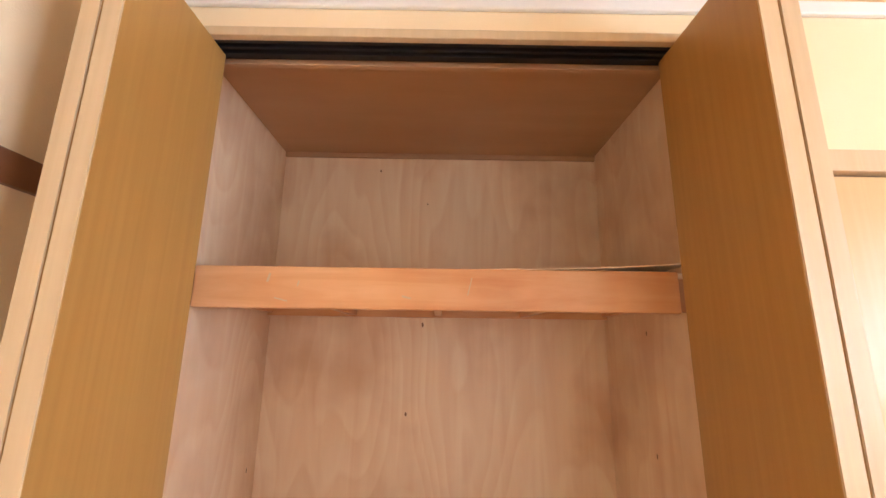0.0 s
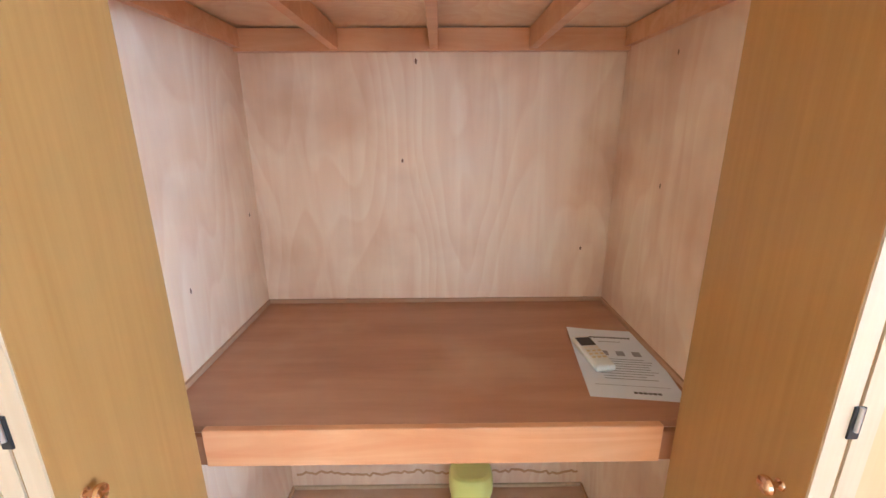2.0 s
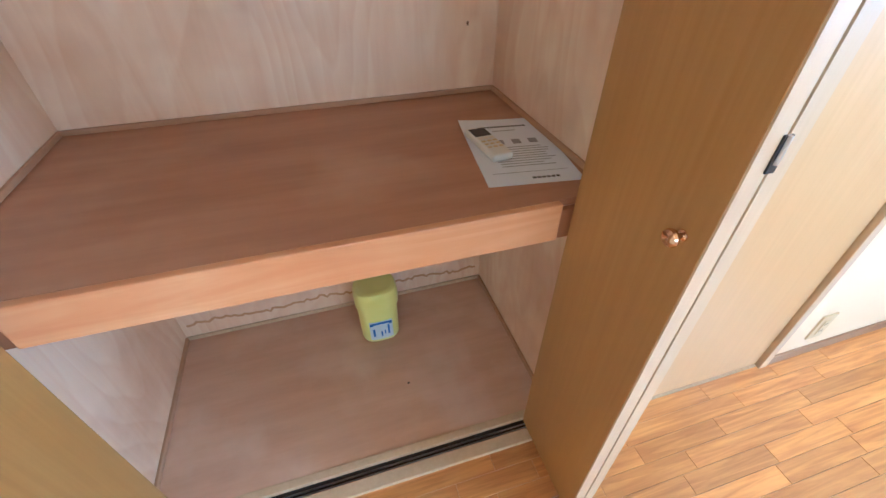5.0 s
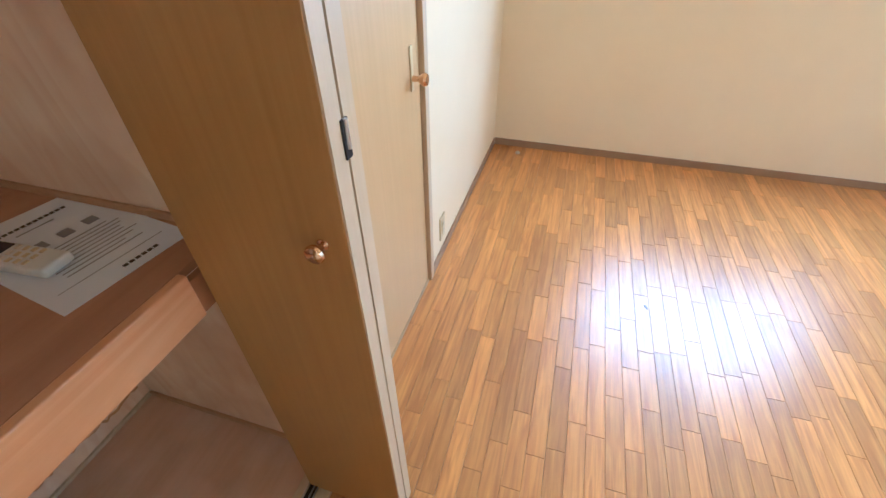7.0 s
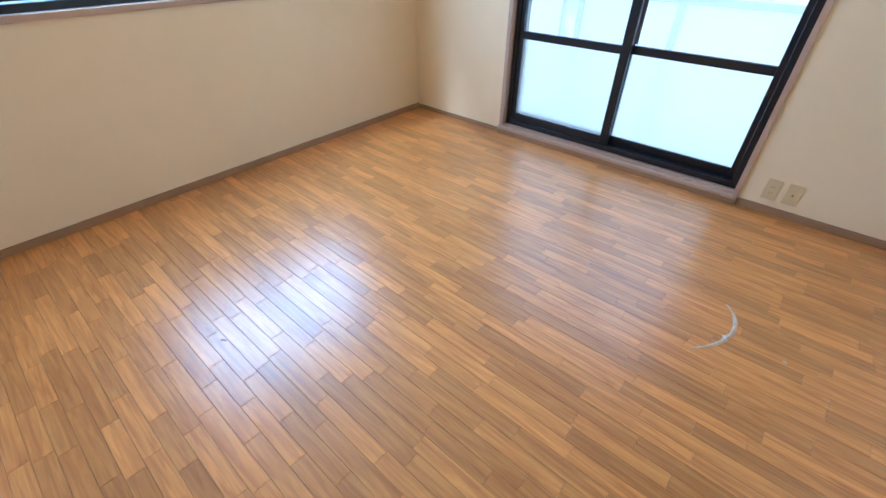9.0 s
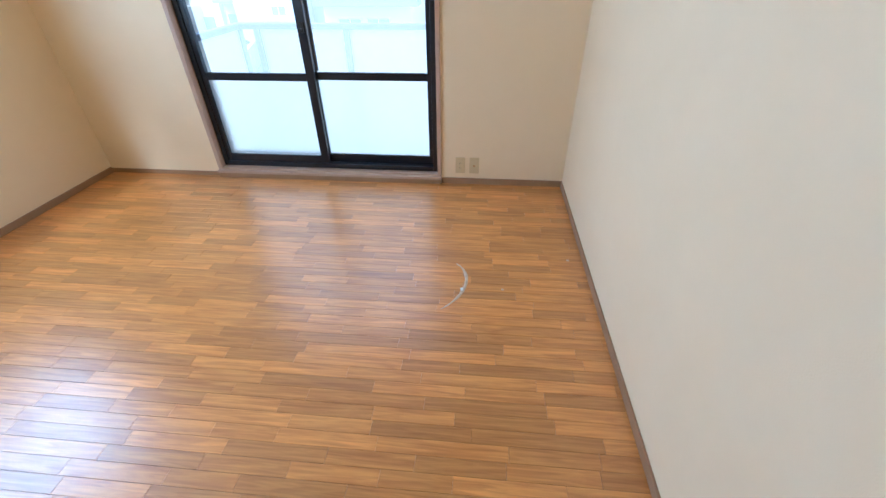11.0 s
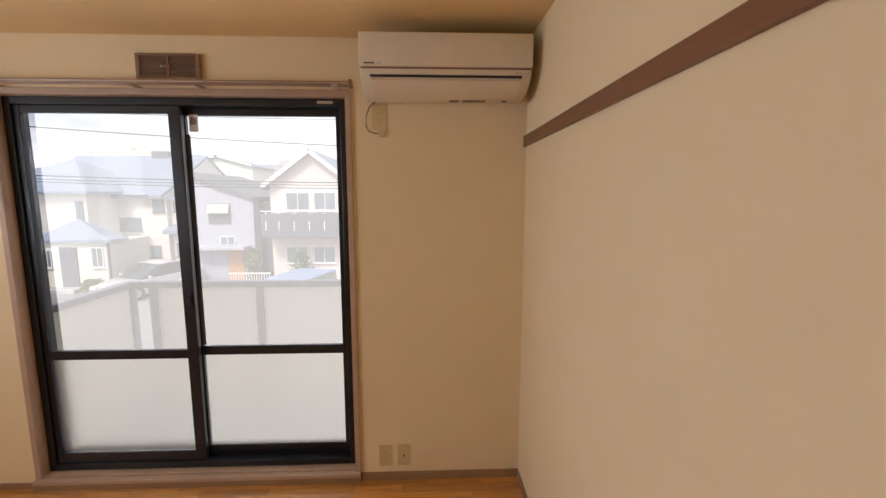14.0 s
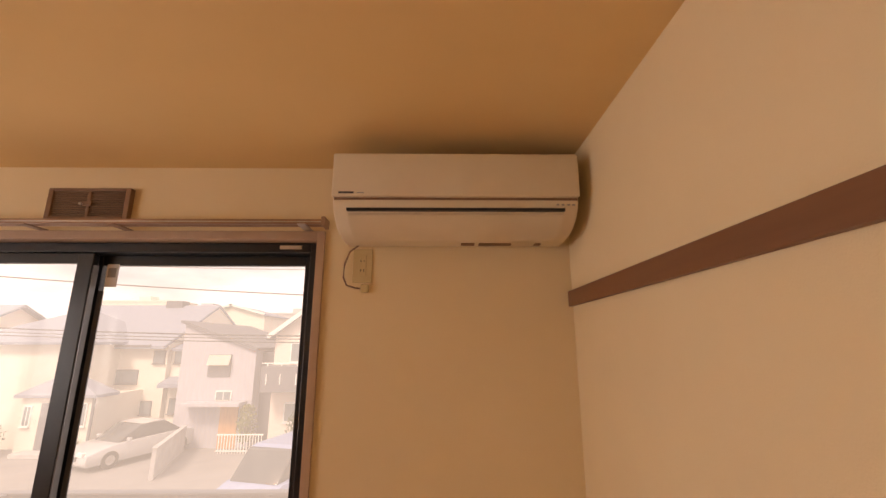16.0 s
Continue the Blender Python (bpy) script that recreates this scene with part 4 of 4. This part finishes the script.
def hip(x0, x1, y0, y1, z, apex, over=0.4):
    b = bmesh.new()
    c = [(x0 - over, y0 - over), (x1 + over, y0 - over), (x1 + over, y1 + over), (x0 - over, y1 + over)]
    lo = [b.verts.new((x, y, z - 0.12)) for x, y in c]
    up = [b.verts.new((x, y, z)) for x, y in c]
    a = b.verts.new(((x0 + x1) / 2, (y0 + y1) / 2, apex))
    b.faces.new(lo[::-1])
    for i in range(4):
        j = (i + 1) % 4
        b.faces.new((lo[i], lo[j], up[j], up[i]))
        b.faces.new((up[i], up[j], a))
    bmesh.ops.recalc_face_normals(b, faces=b.faces[:])
    return b


# cream house with a porch
ha = thing("house", "cream stucco house with grey roof and porch", "house", "houses across the street")
part("wall", box(14.35, -33, GZ, 21.8, -24, 1.75), STUCCO, ha)
part("roof", gable_x(14.75, 21.8, -33, -24, 1.75, 4.0), ROOF, ha, "grey slate roof")
part("gable", gable_ends(14.35, 21.8, -33, -24, 1.75, 4.0), STUCCO, ha)
part("wall", box(16.8, -24.0, GZ, 22.4, -21.9, 1.6), STUCCO, ha)
part("roof", hip(16.8, 22.4, -28, -21.9, 1.72, 3.5), ROOF, ha, "grey slate roof")
part("wall", box(15.35, -21.9, GZ, 18.4, -21.0, -0.55), STUCCO, ha)
part("roof", hip(15.35, 18.4, -21.9, -21.0, -0.5, 0.45, 0.22), ROOF, ha, "grey hipped porch roof")
part("door", box(16.75, -21.0, GZ, 17.5, -20.93, -0.85, 0.01), GREYD, ha, "dark entrance door")
house_window(15.6, 16.05, -1.75, -0.9, -21.0, ha)
house_window(17.95, 18.2, -1.75, -1.0, -21.0, ha)
house_window(15.75, 17.2, -0.28, 0.3, -24.0, ha, GREYD)
house_window(14.85, 15.5, -1.75, -1.2, -24.0, ha, GREYD)
house_window(14.5, 15.0, 0.7, 1.25, -24.0, ha, GREYD)
house_window(17.0, 17.25, 0.4, 1.2, -21.9, ha, GREYD)
part("downpipe", box(15.27, -21.0, GZ, 15.35, -20.92, -0.55), GREYD, ha)
part("gutter", box(15.0, -23.62, 1.48, 21.8, -23.5, 1.58), GREYD, ha)
part("wall", box(15.35, -24.0, GZ, 16.8, -21.9, -0.6), STUCCO, ha)
part("step", box(16.5, -21.0, GZ, 17.9, -20.3, GZ + 0.18, 0.02), CONC, ha)
part("skylight", box(16.5, -28.9, 3.5, 17.5, -28.1, 4.25, 0.03), GREYD, ha)

hb = thing("house", "cream house wing with dark windows between neighbours", "house", "houses across the street")
part("wall", box(12.6, -30, GZ, 14.33, -24.3, 1.45), STUCCO, hb)
part("roof", gable_x(12.6, 14.1, -30, -24.3, 1.45, 2.2, 0.2), ROOF, hb)
part("gable", gable_ends(12.6, 14.33, -30, -24.3, 1.45, 2.2), STUCCO, hb)
house_window(13.5, 14.1, 0.7, 1.25, -24.3, hb, GREYD)
part("canopy", extruded([(-24.3, 0.0), (-23.4, -0.3), (-23.4, -0.48), (-24.3, -0.48)], 12.7, 14.3), ROOF, hb, "grey lean-to canopy")
house_window(13.5, 14.1, -1.75, -1.1, -24.3, hb, GREYD)
house_window(12.75, 13.2, -1.6, -1.05, -24.3, hb, GREYD)

hc = thing("house", "modern pale grey house with sloping roof and wooden door", "house", "houses across the street")
bm = bmesh.new()
pr = [(9.0, GZ), (12.45, GZ), (12.45, 2.55), (9.0, 1.36)]
f0 = [bm.verts.new((x, -22.0, z)) for x, z in pr]
f1 = [bm.verts.new((x, -29.0, z)) for x, z in pr]
bm.faces.new(f0)
bm.faces.new(f1[::-1])
for i in range(4):
    bm.faces.new((f0[i], f1[i], f1[(i + 1) % 4], f0[(i + 1) % 4]))
bmesh.ops.recalc_face_normals(bm, faces=bm.faces[:])
part("wall", bm, GREYW, hc)
part("roof", moved(box(-1.95, -3.7, -0.06, 1.95, 3.7, 0.06), pose(10.72, -25.5, 2.03, 0, -19, 0)), GREYD, hc, "thin sloping roof")
part("wall", box(7.3, -30, GZ, 9.0, -22.8, 1.25), GREYD, hc)
w = part("window", box(10.1, -22.0, 0.15, 11.15, -21.95, 1.15, 0.01), GREYD, hc)
part("pane", moved(box(-0.5, -0.02, -0.48, 0.5, 0.02, 0.0), pose(10.62, -21.93, 1.12, 22, 0, 0)), PANEL, w, "tilted open pane")
house_window(9.98, 10.62, -0.85, -0.5, -22.0, hc, WHITE)
part("canopy", box(9.2, -22.0, -1.05, 11.9, -21.2, -0.9, 0.01), GREYW, hc, "flat canopy")
part("door", box(9.55, -22.0, GZ, 10.35, -21.93, -1.05, 0.01), WOODO, hc, "orange wooden entrance door")

hd = thing("house", "pinkish cream gabled house with grey balcony", "house", "houses across the street")
part("wall", box(4.1, -30, GZ, 8.15, -22, 2.1), STUCCOP, hd)
bm = bmesh.new()
a = [bm.verts.new(v) for v in ((4.1, -22.0, 2.1), (8.15, -22.0, 2.1), (6.13, -22.0, 3.6))]
b = [bm.verts.new(v.co + Vector((0, -0.2, 0))) for v in a]
bm.faces.new(a)
bm.faces.new(b[::-1])
for i in range(3):
    bm.faces.new((a[i], b[i], b[(i + 1) % 3], a[(i + 1) % 3]))
bmesh.ops.recalc_face_normals(bm, faces=bm.faces[:])
part("gable", bm, STUCCOP, hd)
part("roof", gable_y(4.1, 8.15, -30, -22, 2.22, 3.75, 0.35), ROOF, hd, "grey gable roof")
part("bargeboard", moved(box(-1.4, -0.03, -0.09, 1.4, 0.03, 0.09), pose(7.28, -21.62, 2.78, 0, 37, 0)), WHITE, hd, "white bargeboard")
part("bargeboard", moved(box(-1.4, -0.03, -0.09, 1.4, 0.03, 0.09), pose(4.98, -21.62, 2.78, 0, -37, 0)), WHITE, hd, "white bargeboard")
bl = part("balcony", box(3.6, -22.0, -0.42, 8.25, -20.9, 0.68, 0.02), GREYD, hd, "grey balcony parapet")
part("handrail", box(3.6, -20.98, 0.78, 8.25, -20.92, 0.83), WHITE, bl)
for x in (4.6, 5.3, 6.0, 6.7, 7.4, 8.0):
    part("rail_post", box(x - 0.02, -20.97, 0.68, x + 0.02, -20.93, 0.78), WHITE, bl)
    part("balcony_drop", box(x - 0.02, -20.9, -0.1, x + 0.02, -20.88, 0.35), WHITE, bl)
house_window(6.28, 7.35, 0.85, 1.65, -22.0, hd)
house_window(5.0, 6.0, 0.85, 1.65, -22.0, hd)
house_window(6.45, 7.45, -1.77, -1.02, -22.0, hd)
house_window(5.1, 6.1, -1.77, -1.02, -22.0, hd)

# more houses along the street close the view beside the window
for i, (x, wd, mt, ez) in enumerate(((-4.5, 7.0, STUCCO, 2.0), (-13.0, 7.0, GREYW, 1.7), (25.5, 7.5, STUCCOP, 1.9))):
    h = thing("house", "plain two-storey house along the street", "house", "houses across the street")
    part("wall", box(x, -31, GZ, x + wd, -23, ez), mt, h)
    part("roof", gable_x(x, x + wd, -31, -23, ez, ez + 2.0), ROOF, h)
    part("gable", gable_ends(x, x + wd, -31, -23, ez, ez + 2.0), mt, h)
    for k in range(3):
        house_window(x + 0.8 + 2.1 * k, x + 2.0 + 2.1 * k, 0.3, 1.3, -23, h)

# far buildings on the skyline
for x, y, wd, h, mt, nm in ((24, -70, 9, 6.2, CONC, "far_apartment_block"), (36, -64, 7, 6.5, GREYW, "far_apartment_block"), (47, -66, 12, 7.8, STUCCO, "far_apartment_block"), (33, -60, 2.2, 5.6, REDB, "red_rooftop_block"), (10, -80, 14, 6.2, GREYD, "far_apartment_block"), (21.4, -37, 2.4, 1.9, GREENN, "green_scaffold_net"), (-30, -75, 40, 6.4, CONC, "far_apartment_block")):
    t = thing(nm, {"red_rooftop_block": "small red-brown block on the skyline", "green_scaffold_net": "building wrapped in green netting"}.get(nm, "distant pale building on the skyline"), "building", "far buildings")
    bw = part("wall", box(x - wd / 2, y - 6, GZ, x + wd / 2, y, h), mt, t)
    part("parapet", box(x - wd / 2 - 0.1, y - 6.1, h, x + wd / 2 + 0.1, y + 0.1, h + 0.25), mt, t)
    part("roof_hut", box(x - 0.9, y - 4, h + 0.25, x + 0.9, y - 2, h + 1.1), mt, t)
far_hip = thing("house", "low dark-roofed house behind the others", "house", "houses across the street")
part("wall", box(17.9, -50, GZ, 24.6, -44, 4.45), STUCCO, far_hip)
part("roof", gable_y(17.9, 24.6, -50, -44, 4.5, 5.4, 0.3), ROOF, far_hip)
part("gable", moved(gable_ends(-0.1, 0.1, 17.9, 24.6, 4.5, 5.4), pose(0, -44.1, 0) @ Matrix(((0, 1, 0, 0), (1, 0, 0, 0), (0, 0, 1, 0), (0, 0, 0, 1)))), STUCCO, far_hip)
for sx, px in ((1, 22.9), (-1, 19.6)):
    part("bargeboard", moved(box(-1.85, -0.03, -0.1, 1.85, 0.03, 0.1), pose(px, -43.65, 4.95, 0, sx * 15, 0)), WHITE, far_hip, "white bargeboard")

# concrete wall, fence
yw = thing("garden_wall", "low grey concrete garden wall beside the car", "wall")
part("panel", moved(box(-2.1, -0.07, 0, 2.1, 0.07, 1.0, 0.01), pose(10.95, -19.55, GZ, 0, 0, -71.5)), CONC, yw)
part("coping", moved(box(-2.13, -0.09, 1.0, 2.13, 0.09, 1.05, 0.01), pose(10.95, -19.55, GZ, 0, 0, -71.5)), CONC, yw)
fn = thing("garden_fence", "low white metal garden fence", "fence")
for i in range(16):
    part("picket", box(8.0 + i * 0.12, -21.02, GZ, 8.03 + i * 0.12, -21.0, GZ + 0.8), WHITE, fn)
part("rail", box(7.95, -21.04, GZ + 0.74, 9.9, -20.98, GZ + 0.79), WHITE, fn)
part("rail", box(7.95, -21.04, GZ + 0.1, 9.9, -20.98, GZ + 0.14), WHITE, fn)
gw = thing("garden_wall", "low grey block wall before the porch", "wall")
part("panel", box(18.6, -20.0, GZ, 22.5, -19.85, GZ + 1.1, 0.01), CONC, gw)


def car(name, label, x, y, turn, paint, length, height, nose, group="parked cars"):
    """A parked car, its nose towards -y before the turn."""
    c = thing(name, label, "car", group)
    m = pose(x, y, GZ, 0, 0, turn)
    hw, L = 0.87, length / 2
    if nose == "sedan":
        low = [(-L, 0.30), (-L + 0.05, 0.62), (-L + 0.9, 0.84), (L - 0.7, 0.92), (L - 0.05, 0.84), (L, 0.35), (L - 0.1, 0.22), (-L + 0.1, 0.2)]
        cab = [(-L + 1.1, 0.83), (-L + 1.9, height - 0.05), (-L + 2.4, height), (L - 1.6, height - 0.02), (L - 0.75, 0.90)]
    else:
        low = [(-L, 0.30), (-L + 0.05, 0.85), (-L + 0.55, 1.0), (L - 0.1, 1.02), (L, 0.9), (L, 0.35), (L - 0.1, 0.22), (-L + 0.1, 0.2)]
        cab = [(-L + 0.5, 0.99), (-L + 1.15, height - 0.06), (-L + 1.5, height), (L - 0.2, height - 0.02), (L - 0.06, 1.0)]
    b = extruded(low, -hw, hw)
    bmesh.ops.bevel(b, geom=b.edges[:], offset=0.06, segments=2, profile=0.5, affect="EDGES")
    part("body", moved(b, m), paint, c, "", True)
    b = extruded(cab, -hw + 0.13, hw - 0.13)
    bmesh.ops.bevel(b, geom=b.edges[:], offset=0.04, segments=2, profile=0.5, affect="EDGES")
    part("cabin_glass", moved(b, m), CARG, c, "dark windows", True)
    b = extruded([(cab[1][0] + 0.1, height - 0.03), (cab[2][0], height + 0.012), (cab[3][0], height), (cab[3][0] + 0.05, height - 0.05)], -hw + 0.14, hw - 0.14)
    part("roof", moved(b, m), paint, c)
    for yy in (-L + 0.85, L - 0.85):
        for s in (-1, 1):
            w = part("wheel", moved(lathe([(0.20, -0.1), (0.31, -0.09), (0.32, 0), (0.31, 0.09), (0.20, 0.1)], 20), m @ pose(s * (hw - 0.09), yy, 0.32, 0, 90, 0)), TYRE, c)
            part("rim", moved(lathe([(0.19, -0.105), (0.17, 0.105)], 16), m @ pose(s * (hw - 0.09), yy, 0.32, 0, 90, 0)), STEEL, w)
    for s in (-1, 1):
        part("headlight", moved(box(s * 0.5 - 0.17, -L - 0.01, 0.56, s * 0.5 + 0.17, -L + 0.12, 0.70, 0.02), m), WHITE, c)
        part("mirror", moved(box(s * 0.93 - 0.08, -L + 1.35, 0.88, s * 0.93 + 0.08, -L + 1.47, 1.0, 0.02), m), paint, c)
    part("grille", moved(box(-0.35, -L - 0.008, 0.40, 0.35, -L + 0.05, 0.55, 0.01), m), BLACK, c)


car("sedan", "silver parked sedan beside the garden wall", 13.0, -20.5, 158, CARP, 4.5, 1.42, "sedan")
car("van", "pale blue parked van in a front yard", 5.0, -15.2, 165, CARB, 3.6, 1.72, "van")


def shrub(name, label, x, y, z, r, h, material, seed, count=700):
    """A shrub: trunk, limbs and a crown of many small leaves."""
    random.seed(seed)
    t = thing(name, label, "shrub", "garden plants")
    b = tube([(x, y, z), (x + 0.03, y, z + h * 0.3), (x, y, z + h * 0.55)], 0.035)
    for k in range(6):
        an = k * 1.05
        b = joined(b, tube([(x, y, z + h * 0.25), (x + r * 0.6 * math.cos(an), y + r * 0.6 * math.sin(an), z + h * (0.5 + 0.07 * k))], 0.014, 5))
    part("trunk", b, BARK, t)
    vs, fs = [], []
    for i in range(count):
        u, an = random.random(), random.uniform(0, 2 * math.pi)
        zz = z + h * (0.2 + 0.8 * u)
        rr = r * (0.35 + 0.65 * math.sin(math.pi * min(1, u * 0.8 + 0.15))) * random.random() ** 0.5 * (1 + 0.3 * math.sin(3 * an + seed))
        c = Vector((x + rr * math.cos(an), y + rr * math.sin(an), zz))
        q = Euler((random.uniform(0, 6), random.uniform(0, 6), random.uniform(0, 6))).to_matrix()
        s = random.uniform(0.05, 0.09)
        k = len(vs)
        vs += [c + q @ Vector(v) * s for v in ((-1, 0, 0), (0, -0.45, 0.1), (1, 0, 0), (0, 0.45, 0.1))]
        fs.append((k, k + 1, k + 2, k + 3))
    me = bpy.data.meshes.new("crown")
    me.from_pydata([tuple(v) for v in vs], [], fs)
    me.materials.append(material)
    new("crown", me).parent = t


shrub("shrub", "yellow-green upright shrub beside the wooden door", 8.95, -21.5, GZ, 0.42, 1.9, LEAF, 3)
shrub("shrub", "green garden shrub before the gabled house", 6.6, -21.3, GZ, 0.5, 1.7, LEAFD, 5)
shrub("shrub", "low green shrub before the cream house", 14.9, -22.6, GZ, 0.7, 0.9, LEAFD, 6, 900)
shrub("shrub", "low green shrub beside the porch", 19.6, -20.6, GZ, 0.7, 1.3, LEAFD, 8, 900)
shrub("shrub", "low potted plants at the porch", 15.9, -20.6, GZ, 0.5, 0.6, LEAF, 9, 500)

pole = thing("utility_pole", "grey concrete utility pole with wires", "utility pole")
part("pole", moved(lathe([(0.17, 0), (0.12, 9.5)], 16), pose(19.6, -19.0, GZ)), CONC, pole)
part("crossarm", box(18.7, -19.06, 5.2, 20.5, -18.94, 5.32), ALUG, pole)
for k in range(3):
    part("insulator", moved(lathe([(0.05, 0), (0.07, 0.08), (0.04, 0.16)], 10), pose(18.9 + k * 0.7, -19, 5.32)), WHITE, pole)
part("transformer", moved(lathe([(0.28, 0), (0.3, 0.05), (0.3, 0.9), (0.25, 0.95)], 16), pose(20.0, -18.7, 2.9)), ALUG, pole)

for k, px in enumerate((13.5, -8.5)):
    p2 = thing("utility_pole", "grey concrete utility pole that carries overhead wires", "utility pole")
    part("pole", moved(lathe([(0.16, 0), (0.13, 7.0)], 16), pose(px, -9.0, GZ)), CONC, p2)
    part("crossarm", box(px - 0.06, -9.5, 3.35, px + 0.06, -8.5, 3.45), ALUG, p2)
    if k == 0:
        for z0, z1, rad in ((3.02, 2.42, 0.012), (1.98, 1.84, 0.012), (1.90, 1.80, 0.009), (1.86, 1.74, 0.009), (3.1, 2.95, 0.006)):
            pts = []
            for i in range(25):
                u = i / 24
                pts.append((px - 22 * u, -9.0, z0 + (z1 - z0) * u * 1.6 + 0.35 * ((2 * u - 1) ** 2 - 0.25)))
            part("wire", tube(pts, rad, 6), WIRE, p2, "black overhead wire")

# ---------------------------------------------------------------- floor strips
random.seed(11)
PITCH, GAP = 0.0572, 0.0004
shared = {}
vsr, fsr = [], []


def strip_mesh(length, width):
    hx, hy, c = length / 2 - GAP, width / 2 - GAP, 0.0006
    vs = [(sx * hx, sy * hy, -0.011) for sx, sy in ((-1, -1), (1, -1), (1, 1), (-1, 1))]
    vs += [(sx * hx, sy * hy, -c) for sx, sy in ((-1, -1), (1, -1), (1, 1), (-1, 1))]
    vs += [(sx * (hx - c), sy * (hy - c), 0.0) for sx, sy in ((-1, -1), (1, -1), (1, 1), (-1, 1))]
    fs = [(8, 9, 10, 11)]
    for i in range(4):
        j = (i + 1) % 4
        fs += [(i, j, j + 4, i + 4), (i + 4, j + 4, j + 8, i + 8)]
    return vs, fs


def joint_row(k):
    """The ends of the strips in a row across the room."""
    x = -random.uniform(0.0, 0.30)
    xs = [x]
    while x < W:
        x += random.choice((0.303, 0.303, 0.36, 0.455, 0.24))
        xs.append(x)
    xs = [min(max(v, 0.0), W) for v in xs]
    return [(u, v) for u, v in zip(xs, xs[1:]) if v - u > 0.002]


built = 0
for k in range(60):
    y1 = -k * PITCH
    y0 = max(y1 - PITCH, -D)
    if y1 - y0 < 0.01:
        continue
    for u, v in joint_row(k):
        key = (round(v - u, 3), round(y1 - y0, 4))
        cx, cy = (u + v) / 2, (y0 + y1) / 2
        if -2.7 < cy < -0.75 and 0.25 < cx < 2.2 and built < 300:
            if key not in shared:
                me = bpy.data.meshes.new("floor_strip")
                vs, fs = strip_mesh(*key)
                me.from_pydata(vs, [], fs)
                me.materials.append(PLANK)
                shared[key] = me
            ob = new("floor_strip", shared[key])
            ob.location = (cx, cy, random.uniform(-0.0002, 0.0002))
            ob.rotation_euler = (random.uniform(-0.0013, 0.0013), random.uniform(-0.0006, 0.0006), 0)
            ob.parent = floor
            built += 1
        else:
            vs, fs = strip_mesh(*key)
            o = len(vsr)
            tilt = random.uniform(-0.0013, 0.0013)
            vsr += [(x + cx, y + cy, z + y * tilt) for x, y, z in vs]
            fsr += [tuple(i + o for i in f) for f in fs]
me = bpy.data.meshes.new("floor_strips")
me.from_pydata(vsr, [], fsr)
me.materials.append(PLANK)
rest = new("floor_strips", me)
rest.parent = floor
tagged(rest, kind="stuff")
